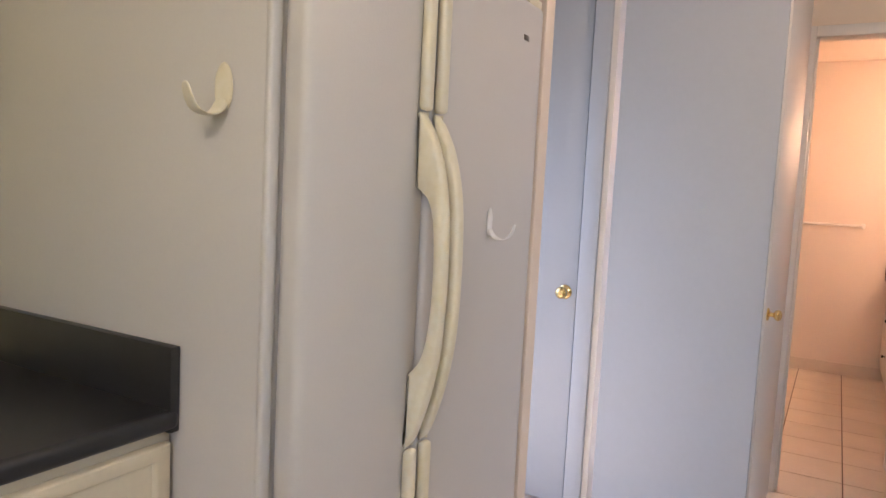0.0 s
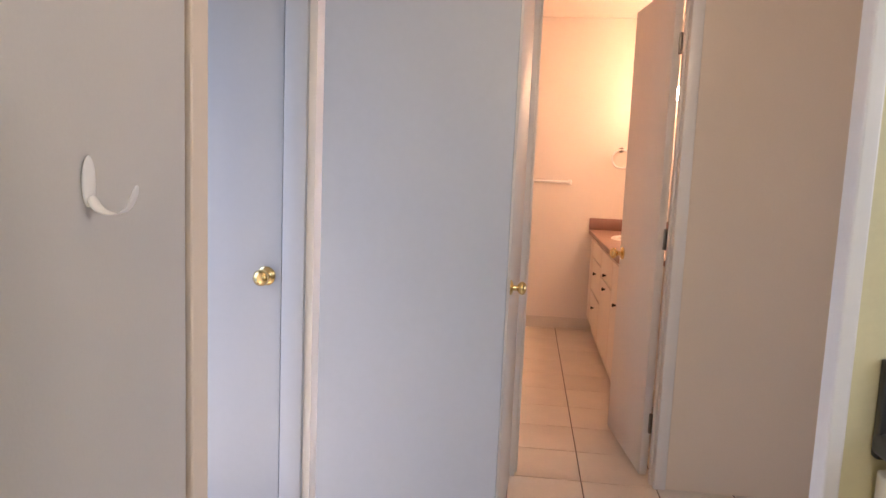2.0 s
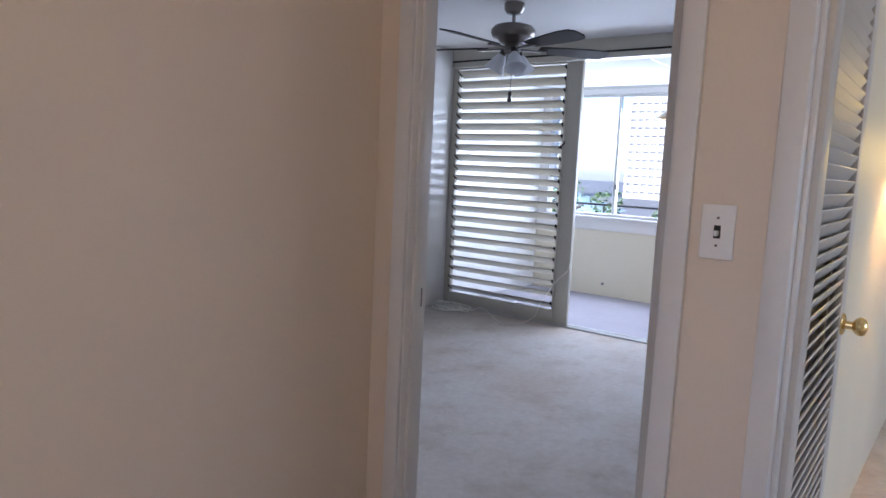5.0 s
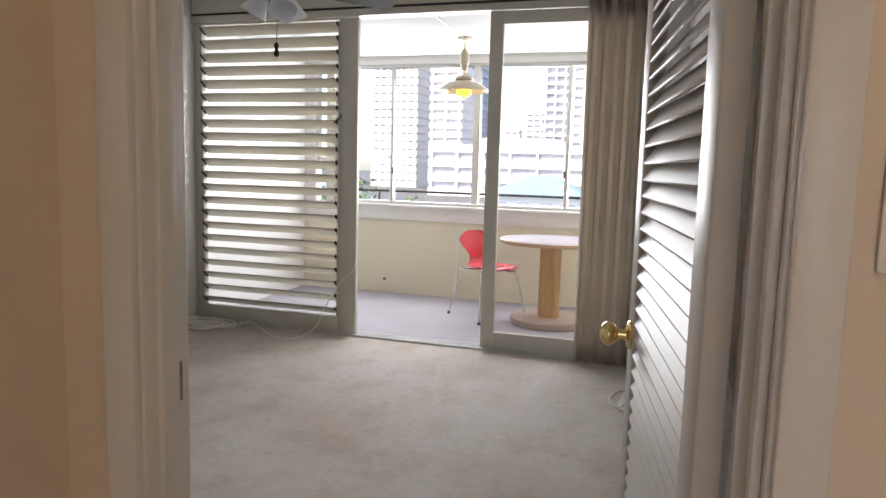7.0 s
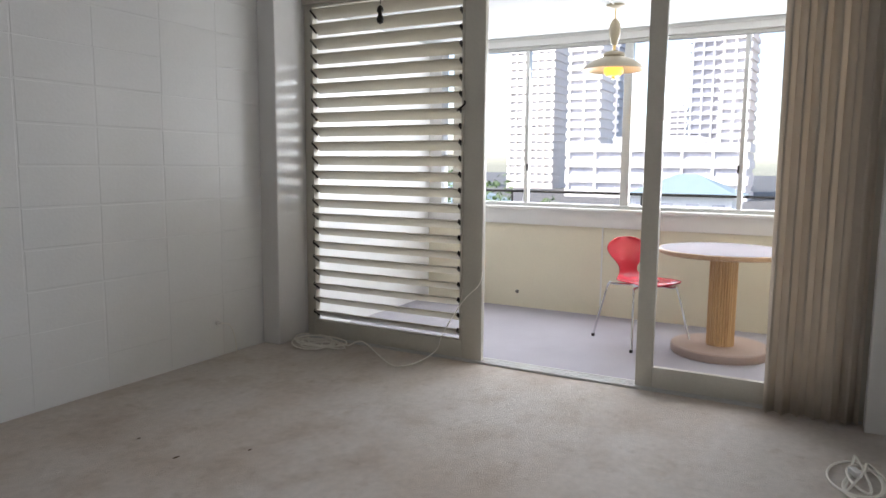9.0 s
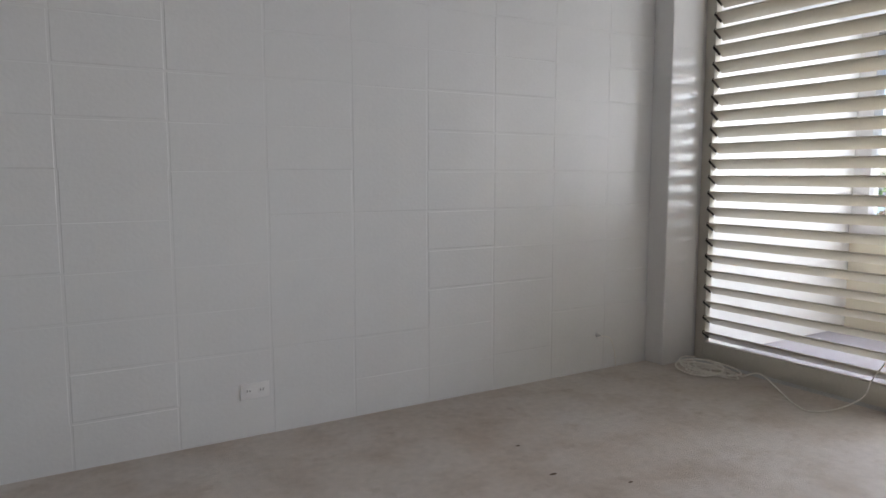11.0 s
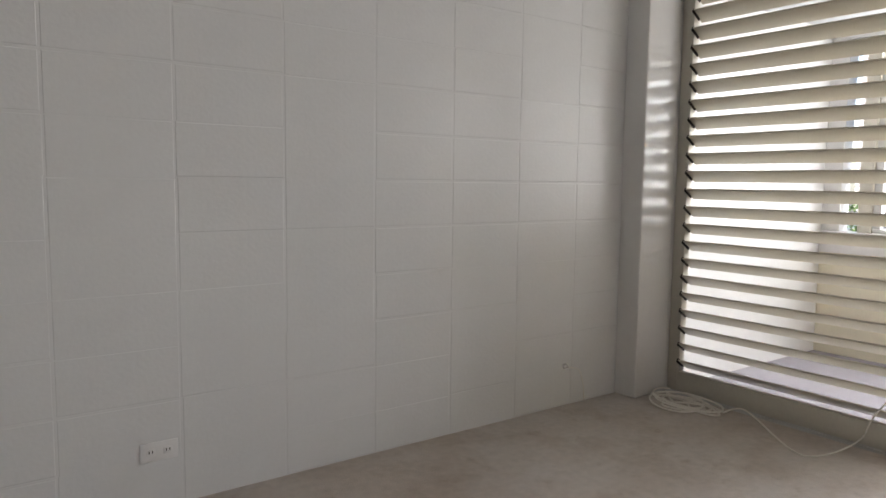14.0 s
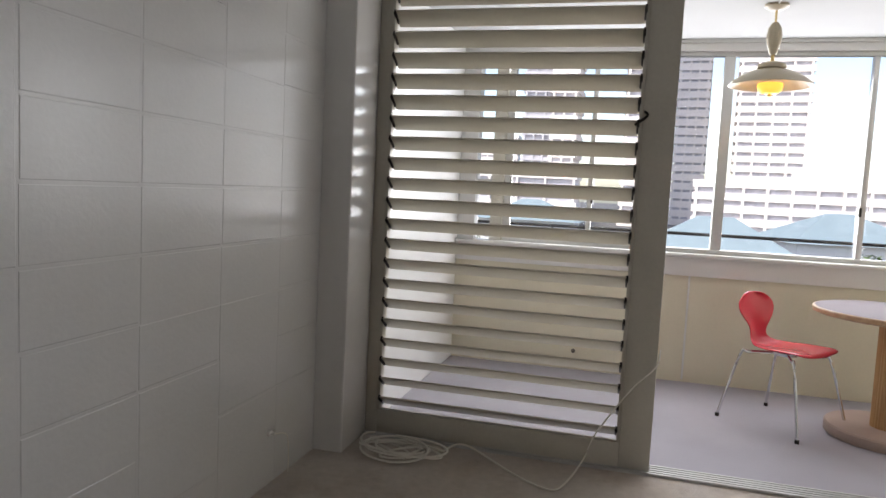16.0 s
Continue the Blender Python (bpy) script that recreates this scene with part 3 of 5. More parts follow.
# ---- kitchen ----
def bow_bm(outer, inner, y, half):
    """A bow handle: the closed outline of outer and inner lines in xz, with rounded edges."""
    def fine(line):
        out = []
        n = len(line)
        for i in range(n - 1):
            p = [Vector(line[max(0, min(n - 1, i + k))]) for k in (-1, 0, 1, 2)]
            for s in range(5):
                u = s / 5
                out.append(0.5 * (2 * p[1] + (p[2] - p[0]) * u + (2 * p[0] - 5 * p[1] + 4 * p[2] - p[3]) * u * u + (3 * p[1] - p[0] - 3 * p[2] + p[3]) * u ** 3))
        return out + [Vector(line[-1])]
    ring = fine(outer) + fine(inner)
    n, m = len(fine(outer)), len(fine(inner))
    bm = bmesh.new()
    rows = []
    for dy, inset in ((-half, 0.006), (-half * 0.8, 0.0018), (-half * 0.5, 0.0), (half * 0.5, 0.0), (half * 0.8, 0.0018), (half, 0.006)):
        row = []
        for k, q in enumerate(ring):
            d = (ring[(k + 1) % len(ring)] - ring[k - 1]).normalized()
            row.append(bm.verts.new((max(q.x + d.y * inset, 0.001), y + dy, q.y - d.x * inset)))
        rows.append(row)
    for a, c in zip(rows, rows[1:]):
        for k in range(len(ring)):
            bm.faces.new((a[k - 1], a[k], c[k], c[k - 1]))
    # side faces between the outer and the inner line
    for row in (rows[0], rows[-1]):
        for i in range(n - 1):
            p = n + m - 1 - round(i * (m - 1) / (n - 1))
            q = n + m - 1 - round((i + 1) * (m - 1) / (n - 1))
            bm.faces.new((row[i], row[i + 1], row[q], row[p]) if p != q else (row[i], row[i + 1], row[q]))
    bmesh.ops.recalc_face_normals(bm, faces=bm.faces)
    return bm


def fridge():
    f = thing("refrigerator", "white side-by-side refrigerator with yellowed handles", "refrigerator", (0.124, 0.838, 0))
    w = 1.012
    part("cabinet", box_bm(-0.72, -0.062, 0.0, w, 0.02, 1.91, 0.012), M_FRIDGE, f)
    part("kick_grille", box_bm(-0.10, -0.05, 0.01, w - 0.01, 0.0, 0.10, 0.004), M_DARK, f, "dark kick grille")
    split = 0.395
    left = part("freezer_door", box_bm(-0.058, 0.0, 0.0, split - 0.004, 0.11, 1.918, 0.018, seg=4), M_FRIDGE, f)
    right = part("fridge_door", box_bm(-0.058, 0.0, split + 0.004, w, 0.11, 1.918, 0.018, seg=4), M_FRIDGE, f)
    part("badge", box_bm(-0.001, 0.002, 0.873, 0.905, 1.805, 1.82, 0.0015), M_NICKEL, right, "small grey maker's badge")
    part("hinge_cover", box_bm(-0.08, -0.005, w - 0.10, w - 0.01, 1.912, 1.937, 0.006), M_HANDLE, f)
    for y, side in ((split - 0.032, left), (split + 0.030, right)):
        part("handle_trim", box_bm(0.0, 0.022, y - 0.017, y + 0.017, 1.552, 1.918, 0.009, seg=3), M_HANDLE, side, "yellowed handle trim")
        part("handle_trim", box_bm(0.0, 0.022, y - 0.017, y + 0.017, 0.11, 0.817, 0.009, seg=3), M_HANDLE, side, "yellowed handle trim")
        grip = bow_bm([(0.002, 1.55), (0.024, 1.522), (0.052, 1.46), (0.073, 1.36), (0.079, 1.21), (0.073, 1.06), (0.054, 0.95), (0.024, 0.852), (0.002, 0.82)],
                      [(0.002, 0.985), (0.030, 1.02), (0.047, 1.09), (0.053, 1.20), (0.048, 1.31), (0.032, 1.365), (0.002, 1.39)], y, 0.0165)
        part("handle", grip, M_HANDLE, side, "yellowed curved plastic handle")
    return f


fridge()
panel = thing("fridge_enclosure_panel", "tall grey-white panel beside the fridge", "panel", (0, 0, 0))
part("board", box_bm(-0.82, 0.05, 0.817, 0.838, 0, HALL_Z, 0.002), M_FRIDGE, panel)
part("edge_strip", box_bm(0.05, 0.067, 0.812, 0.841, 0, HALL_Z, 0.007, seg=3), M_FRIDGE, panel, "rounded edge strip")


def rounded(ob, levels=2):
    """Rounds a small moulded part."""
    sub = ob.modifiers.new("round", "SUBSURF")
    sub.levels = sub.render_levels = levels
    for p in ob.data.polygons:
        p.use_smooth = True
    return ob


def hook(name, label, at, rz, size, mat, slim=1.0):
    """A stuck-on plastic hook: a diamond plate and an upturned lip; the wall is the local xz plane, out is -y."""
    h = thing(name, label, "hook", at, rz, "wall hooks")
    s = size
    own = bmesh.new()
    ring = [(0, 0.75), (0.42, 0.25), (0.36, -0.55), (0.14, -0.80), (-0.14, -0.80), (-0.36, -0.55), (-0.42, 0.25)]
    a = [own.verts.new((x * s * slim, 0, z * s)) for x, z in ring]
    b = [own.verts.new((x * s * 0.86 * slim, -0.10 * s, z * s * 0.9)) for x, z in ring]
    own.faces.new(a)
    own.faces.new(b[::-1])
    for k in range(len(ring)):
        own.faces.new((a[k], a[k - 1], b[k - 1], b[k]))
    rounded(part("plate", own, mat, h))
    lip = bmesh.new()
    prof = [(-0.06, -0.45), (-0.16, -0.78), (-0.50, -0.92), (-0.90, -0.80), (-1.12, -0.45), (-1.20, -0.10)]
    prev = None
    for i, (y, z) in enumerate(prof):
        wd = (0.30 - 0.03 * i) * s * slim
        n = Vector((0, -0.09, 0.10 if i < 3 else -0.02)) * s
        row = [lip.verts.new((-wd, y * s, z * s)), lip.verts.new((wd, y * s, z * s)), lip.verts.new((wd, y * s + n.y, z * s + n.z)), lip.verts.new((-wd, y * s + n.y, z * s + n.z))]
        if prev:
            for k in range(4):
                lip.faces.new((prev[k], prev[(k + 1) % 4], row[(k + 1) % 4], row[k]))
        else:
            lip.faces.new(row[::-1])
        prev = row
    lip.faces.new(prev)
    rounded(part("lip", lip, mat, h))
    return h


hook("wall_hook", "cream plastic stick-on hook on the fridge panel", (-0.045, 0.817, 1.556), 0, 0.070, M_HANDLE)
hook("wall_hook", "white plastic stick-on hook on the fridge door", (0.124, 1.555, 1.318), 90, 0.060, M_PLASTIC, 0.8)


def framed_front_bm(back, front, field, a, b, za, zb, w):
    """A cabinet front in one piece: raised frame round a sunk field, edges rounded."""
    bm = bmesh.new()
    r = 0.005
    step = (front - back) * 0.3
    rings = []
    for x, m in ((back, 0), (front - step, 0), (front - step * 0.3, r * 0.4), (front, r), (front, w - r), (front - step * 0.3, w - r * 0.3), (field, w + r)):
        rings.append([bm.verts.new(p) for p in ((x, a + m, za + m), (x, b - m, za + m), (x, b - m, zb - m), (x, a + m, zb - m))])
    for p, q in zip(rings, rings[1:]):
        for k in range(4):
            bm.faces.new((p[k - 1], p[k], q[k], q[k - 1]))
    bm.faces.new(rings[0])
    bm.faces.new(rings[-1])
    return bm


def counter(name, x_front, x_back, y0, y1, out, z, splash_end):
    """A run of base cabinets with a charcoal worktop, front at x_front; out: +1 if it faces +x."""
    c = thing("base_cabinet", "cream kitchen base cabinet with raised door frames", "cabinet", (0, 0, 0))
    f = x_front - 0.03 * out
    part("body", box_bm(min(f, x_back), max(f, x_back), y0, y1, 0.09, z - 0.045, 0.003), M_CREAM, c)
    part("toe_kick", box_bm(min(f - 0.06 * out, x_back), max(f - 0.06 * out, x_back), y0, y1, 0.0, 0.09), M_DARK, c)
    n = max(1, int((y1 - y0) / 0.45))
    for k in range(n):
        a, b = y0 + (y1 - y0) * k / n + 0.012, y0 + (y1 - y0) * (k + 1) / n - 0.012
        for nm, za, zb in (("drawer_front", z - 0.20, z - 0.065), ("door", 0.11, z - 0.215)):
            bm = framed_front_bm(f + 0.001 * out, f + 0.020 * out, f + 0.010 * out, a, b, za, zb, 0.030)
            part(nm, bm, M_CREAM, c)
    t = thing("worktop", "charcoal laminate worktop with rounded front edge", "worktop", (0, 0, 0))
    x0, x1 = sorted((x_front, x_back))
    part("slab", box_bm(x0, x1, y0, y1 - 0.0, z - 0.04, z, 0.014, seg=4), M_COUNTER, t)
    a, b = sorted((x_front - 0.004 * out, x_back))
    part("end_splash", box_bm(a, b, y1 - 0.022, y1, z - 0.045, z + 0.12, 0.003), M_COUNTER, t, "black end splash")
    return t


counter("counter", -0.140, -0.82, -1.3, 0.815, 1, 0.951, True)
counter("counter", 1.322, 2.0, -1.3, 1.838, -1, 0.950, True)
plate = thing("outlet_plate", "ivory wall plate above the worktop", "outlet", (1.365, 1.84, 1.245))
part("cover", box_bm(-0.036, 0.036, -0.006, 0.0, -0.058, 0.058, 0.003), M_IVORY, plate)
part("socket", box_bm(-0.016, 0.016, -0.008, -0.005, 0.008, 0.036, 0.002), M_IVORY, plate)
part("socket", box_bm(-0.016, 0.016, -0.008, -0.005, -0.036, -0.008, 0.002), M_IVORY, plate)
# Both fixtures are out of view; the hall one is invented for its fill.
for x, y, room in ((0.95, -0.75, "kitchen"), (1.2, 2.0, "hall")):
    lampk = thing("ceiling_light", f"unseen round white {room} ceiling light", "ceiling light", (x, y, HALL_Z))
    part("base", lathe_bm([(0.0, -0.03), (0.14, -0.03), (0.15, -0.01), (0.15, 0.0), (0.0, 0.0)], 28), M_PLASTIC, lampk)

# ---- hall and bathroom things ----
def switch_plate(at, rz):
    s = thing("light_switch", "white toggle light switch plate beside the doorway", "light switch", at, rz)
    part("cover", box_bm(-0.036, 0.036, -0.006, 0.0, -0.059, 0.059, 0.003), M_PLASTIC, s)
    part("slot", box_bm(-0.007, 0.007, -0.0075, -0.0055, -0.014, 0.014), M_DARK, s, "dark switch slot")
    tg = box_bm(-0.004, 0.004, -0.018, -0.004, -0.009, 0.003, 0.002)
    part("toggle", tg, M_PLASTIC, s)
    for z in (-0.03, 0.03):
        part("screw", lathe_bm([(0.0, 0), (0.003, 0), (0.003, 0.0012), (0, 0.0015)], 8, (0, -0.006, z), TO_NY), M_NICKEL, s)


switch_plate((2.539, 2.597, 1.238), -90)

towel = thing("towel_bar", "white towel bar on the bathroom wall", "towel bar", (0, 0, 0))
part("bar", tube_bm([(0.48, 6.55, 1.257), (1.085, 6.55, 1.257)], 0.012, 10), M_PLASTIC, towel)
for x in (0.47, 1.09):
    part("bracket", box_bm(x - 0.014, x + 0.014, 6.535, 6.60, 1.237, 1.277, 0.005), M_PLASTIC, towel)
ring = thing("towel_ring", "white towel ring above the vanity", "towel ring", (1.495, 6.58, 1.54))
part("mount", lathe_bm([(0.0, -0.02), (0.022, -0.02), (0.022, 0.0), (0.012, 0.02), (0.012, 0.035), (0, 0.036)], 14, (0, 0, 0), TO_NY), M_NICKEL, ring)
part("hoop", tube_bm([(0.075 * math.sin(a * math.pi / 8), -0.03, -0.075 + 0.075 * math.cos(a * math.pi / 8)) for a in range(17)], 0.008, 8, None, 2), M_PLASTIC, ring)

van = thing("vanity_cabinet", "white bathroom vanity with dark handles", "vanity", (0, 0, 0))
part("body", box_bm(1.315, 1.948, 4.70, 6.598, 0.10, 0.83, 0.003), M_BATHWALL, van)
part("toe_base", box_bm(1.345, 1.948, 4.70, 6.598, 0.0, 0.10), M_TILE, van)
def vanity_front(name, a, b, z0, z1, knobs):
    front = part(name, box_bm(1.298, 1.314, a, b, z0, z1, 0.004), M_BATHWALL, van)
    for y, z in knobs:
        part("knob", lathe_bm([(0, 0), (0.006, 0), (0.006, 0.012), (0.011, 0.015), (0.012, 0.020), (0.008, 0.024), (0, 0.025)], 14, (1.298, y, z), TO_NX), M_DARK, front, "dark bronze knob")


vanity_front("door", 4.72, 5.06, 0.13, 0.80, [(4.80, 0.57)])
vanity_front("drawer", 5.08, 5.69, 0.615, 0.80, [(5.385, 0.66)])
vanity_front("door", 5.08, 5.69, 0.13, 0.60, [(5.385, 0.565)])
vanity_front("drawer", 5.71, 6.35, 0.675, 0.80, [])
vanity_front("drawer", 5.71, 6.35, 0.41, 0.66, [(6.03, 0.573)])
vanity_front("drawer", 5.71, 6.35, 0.13, 0.395, [(6.03, 0.306)])
vanity_front("door", 6.37, 6.575, 0.13, 0.80, [])
vt = thing("worktop", "mauve-brown vanity top with back splash", "worktop", (0, 0, 0))
part("slab", box_bm(1.275, 1.948, 4.70, 6.598, 0.832, 0.868, 0.006), M_BROWNTOP, vt)
part("back_splash", box_bm(1.275, 1.948, 6.578, 6.598, 0.868, 0.965, 0.003), M_BROWNTOP, vt)
basin = thing("wash_basin", "white oval wash basin in the vanity top", "basin", (1.60, 5.85, 0.868))
part("rim", lathe_bm([(0.0, -0.10), (0.13, -0.09), (0.19, -0.02), (0.20, 0.012), (0.215, 0.016), (0.228, 0.008), (0.23, 0.0)], 28), M_PLASTIC, basin)
mir = thing("bathroom_mirror", "frameless mirror over the vanity", "mirror", (0, 0, 0))
part("pane", box_bm(1.942, 1.949, 4.8, 6.5, 1.0, 1.80, 0.001), M_MIRROR, mir)
vl = thing("vanity_light", "lit vanity light bar over the mirror", "wall lamp", (0, 0, 0))
part("bar", box_bm(1.90, 1.949, 5.5, 6.46, 1.94, 2.02, 0.008), M_CHROME, vl)
for y in (5.62, 5.86, 6.10, 6.34):
    part("globe", lathe_bm([(0, -0.05), (0.03, -0.04), (0.048, -0.012), (0.048, 0.012), (0.03, 0.04), (0, 0.05)], 16, (1.855, y, 1.98)), M_VANITYBULB, vl, "glowing round bulb")
tb = structure("baseboard_bath", box_bm(0.40, 1.345, 6.588, 6.60, 0.0, 0.10, 0.002), M_TILE, "cream tile skirting", "baseboard")

# ---- bedroom things ----


def louvre_screen():
    """Sliding shutter with fixed tilted blades and dark blade clips."""
    s = thing("louvre_screen", "beige sliding jalousie screen with tilted blades", "louvre screen", (6.44, 0, 0))
    y0, y1, top = 4.955, 6.335, 2.30
    a, b, zb = 5.105, 6.262, 0.128
    part("stile", box_bm(-0.02, 0.022, y0, a - 0.012, 0.012, top, 0.004), M_FRAME, s)
    part("stile", box_bm(-0.02, 0.022, b + 0.012, y1, 0.012, top, 0.004), M_FRAME, s)
    part("rail", box_bm(-0.019, 0.021, a - 0.012, b + 0.012, 0.012, zb, 0.004), M_FRAME, s)
    part("rail", box_bm(-0.019, 0.021, a - 0.012, b + 0.012, 2.285, top, 0.004), M_FRAME, s)
    for y in (a - 0.004, b + 0.004):
        part("side_channel", box_bm(-0.026, 0.024, y - 0.008, y + 0.008, zb, 2.285, 0.002), M_FRAME, s)
    n, pitch = 22, 0.0984
    blade = clip = None
    for k in range(n):
        z = zb + 0.045 + pitch * k
        if blade is None:
            bm = box_bm(-0.052, 0.052, a + 0.004, b - 0.004, -0.0045, 0.0045, 0.0025, seg=2)
            bmesh.ops.rotate(bm, cent=(0, 0, 0), matrix=Matrix.Rotation(radians(33), 3, "Y"), verts=bm.verts)
            blade = part("blade", bm, M_BEIGE, s)
            ob = blade
        else:
            ob = new("blade", blade.data)
            ob.parent = s
        ob.location = (0, 0, z)
        row = ob
        for y in (a + 0.006, b - 0.006):
            if clip is None:
                bm = box_bm(-0.046, 0.03, -0.006, 0.006, -0.013, 0.012, 0.003, seg=1)
                bmesh.ops.rotate(bm, cent=(0, 0, 0), matrix=Matrix.Rotation(radians(33), 3, "Y"), verts=bm.verts)
                clip = part("blade_clip", bm, M_DARK, row, "dark metal blade clip")
                ob = clip
            else:
                ob = new("blade_clip", clip.data)
                ob.parent = row
                ob["label"] = "dark metal blade clip"
            ob.location = (-0.006, y, 0.002)
    part("crank", tube_bm([(-0.03, a - 0.02, 1.62), (-0.05, a - 0.03, 1.60), (-0.05, a + 0.02, 1.56)], 0.006, 8), M_DARK, s, "dark blade crank")
    return s


louvre_screen()
structure("trim_screen_jamb", box_bm(6.395, 6.47, 6.337, 6.397, 0, 2.305, 0.004), M_WALL, "white jamb beside the louvre screen", "trim", True)


structure("trim_slider_jamb", box_bm(6.402, 6.47, 2.86, 2.958, 0, 2.305, 0.004), M_FRAME, "beige jamb behind the curtain", "trim", True)


def sliding_door(at_x, y0, y1, label):
    d = thing("sliding_glass_door", label, "door", (at_x, 0, 0))
    st = 0.092
    part("stile", box_bm(-0.02, 0.02, y1 - st, y1, 0.014, 2.30, 0.004), M_FRAME, d)
    part("stile", box_bm(-0.02, 0.02, y0, y0 + st, 0.014, 2.30, 0.004), M_FRAME, d)
    part("rail", box_bm(-0.019, 0.019, y0 + st, y1 - st, 0.014, 0.130, 0.004), M_FRAME, d)
    part("rail", box_bm(-0.019, 0.019, y0 + st, y1 - st, 2.215, 2.30, 0.004), M_FRAME, d)
    g = part("pane", box_bm(-0.003, 0.003, y0 + st, y1 - st, 0.130, 2.215), M_GLASS, d, "clear glass pane", False)
    g.visible_shadow = False
    return d


sliding_door(6.44, 2.96, 3.997, "beige framed sliding glass door")


def curtain(name, label, x, y0, y1, z0, z1, folds, depth, mat, seed):
    c = thing(name, label, "curtain", (x, 0, 0))
    rnd = random.Random(seed)
    n = folds * 10
    phase = [rnd.uniform(0.7, 1.3) for _ in range(folds + 1)]
    own = bmesh.new()
    rows = []
    for j in range(9):
        v = j / 8
        row = []
        for i in range(n + 1):
            u = i / n
            f = u * folds
            amp = depth * phase[int(f) % len(phase)] * (0.75 + 0.25 * math.cos(3 * v + f))
            sway = 0.008 * math.sin(4 * v + 2.1 * f)
            row.append(own.verts.new((amp * math.sin(2 * math.pi * f) + sway, y0 + (y1 - y0) * u + 0.012 * math.sin(4 * math.pi * f + v), z0 + (z1 - z0) * v + (0.004 * math.sin(2 * math.pi * f) if j == 0 else 0))))
        rows.append(row)
    for r0, r1 in zip(rows, rows[1:]):
        for k in range(n):
            own.faces.new((r0[k], r0[k + 1], r1[k + 1], r1[k]))
    ob = part("cloth", own, mat, c)
    so = ob.modifiers.new("thick", "SOLIDIFY")
    so.thickness = 0.003
    part("track", box_bm(-0.012, 0.012, y0 - 0.05, y1 + 0.05, z1 - 0.004, z1 + 0.02, 0.003), M_ALU, c)
    return c


curtain("curtain", "beige pleated curtain drawn aside by the sliding door", 6.345, 2.92, 3.335, 0.012, 2.345, 6, 0.036, M_CURTAIN, 3)
curtain("drape", "yellow-lit full-length drapes in the next room", 6.62, 0.2, 2.46, 0.03, 2.36, 22, 0.04, M_DRAPE, 5)


def ceiling_fan(at, rz):
    f = thing("ceiling_fan", "brushed nickel ceiling fan with dark blades and glass shades", "ceiling fan", at, rz)
    part("canopy", lathe_bm([(0.018, -0.075), (0.05, -0.07), (0.068, -0.045), (0.070, 0.0), (0, 0)], 24), M_NICKEL, f)
    part("rod", lathe_bm([(0.0125, -0.13), (0.0125, -0.07)], 12), M_NICKEL, f)
    part("motor", lathe_bm([(0.0, -0.275), (0.06, -0.272), (0.09, -0.255), (0.105, -0.235), (0.138, -0.225), (0.150, -0.20), (0.148, -0.175), (0.125, -0.150), (0.07, -0.136), (0.022, -0.130), (0.0, -0.13)], 32), M_NICKEL, f)
    part("light_kit", lathe_bm([(0.0, -0.345), (0.03, -0.342), (0.055, -0.325), (0.06, -0.295), (0.05, -0.272), (0, -0.272)], 24), M_NICKEL, f)
    for k in range(5):
        t = Matrix.Rotation(radians(72 * k), 4, "Z")
        own = bmesh.new()
        ring = [(0.19, -0.045), (0.30, -0.058), (0.55, -0.078), (0.66, -0.07), (0.69, -0.035), (0.69, 0.035), (0.66, 0.07), (0.55, 0.078), (0.30, 0.058), (0.19, 0.045)]
        tilt = -math.tan(radians(12))
        a = [own.verts.new((x, y, -0.288 + y * tilt)) for x, y in ring]
        b = [own.verts.new((x, y, -0.296 + y * tilt)) for x, y in ring]
        own.faces.new(a)
        own.faces.new(b[::-1])
        for i in range(len(ring)):
            own.faces.new((a[i], a[i - 1], b[i - 1], b[i]))
        bmesh.ops.transform(own, matrix=t, verts=own.verts)
        blade = part("blade", own, M_BLADE, f, "dark wooden fan blade")
        arm = box_bm(0.045, 0.25, -0.018, 0.018, -0.310, -0.298, 0.004)
        bmesh.ops.transform(arm, matrix=t, verts=arm.verts)
        part("blade_arm", arm, M_NICKEL, blade)
    for k in range(3):
        t = Matrix.Rotation(radians(120 * k + 25), 4, "Z") @ Matrix.Translation((0.062, 0, -0.325)) @ Matrix.Rotation(radians(-28), 4, "Y")
        part("shade", lathe_bm([(0.074, -0.135), (0.066, -0.115), (0.052, -0.08), (0.040, -0.04), (0.022, -0.012), (0.020, 0.0)], 18, (0, 0, 0), t), M_FROST, f, "frosted glass tulip shade")
        part("socket", lathe_bm([(0.024, -0.02), (0.024, 0.02), (0, 0.02)], 12, (0, 0, 0), t), M_DARK, f)
    part("pull_chain", tube_bm([(0.0, 0.0, -0.34), (0.004, 0, -0.48), (0.0, 0, -0.575)], 0.0018, 6), M_DARK, f)
    part("pull_bob", lathe_bm([(0, -0.66), (0.013, -0.652), (0.016, -0.638), (0.009, -0.622), (0.009, -0.616), (0.015, -0.605), (0.012, -0.59), (0, -0.58)], 12), M_DARK, f, "dark turned pull bob")
    return f


ceiling_fan((5.07, 4.80, ROOM_Z), -40)


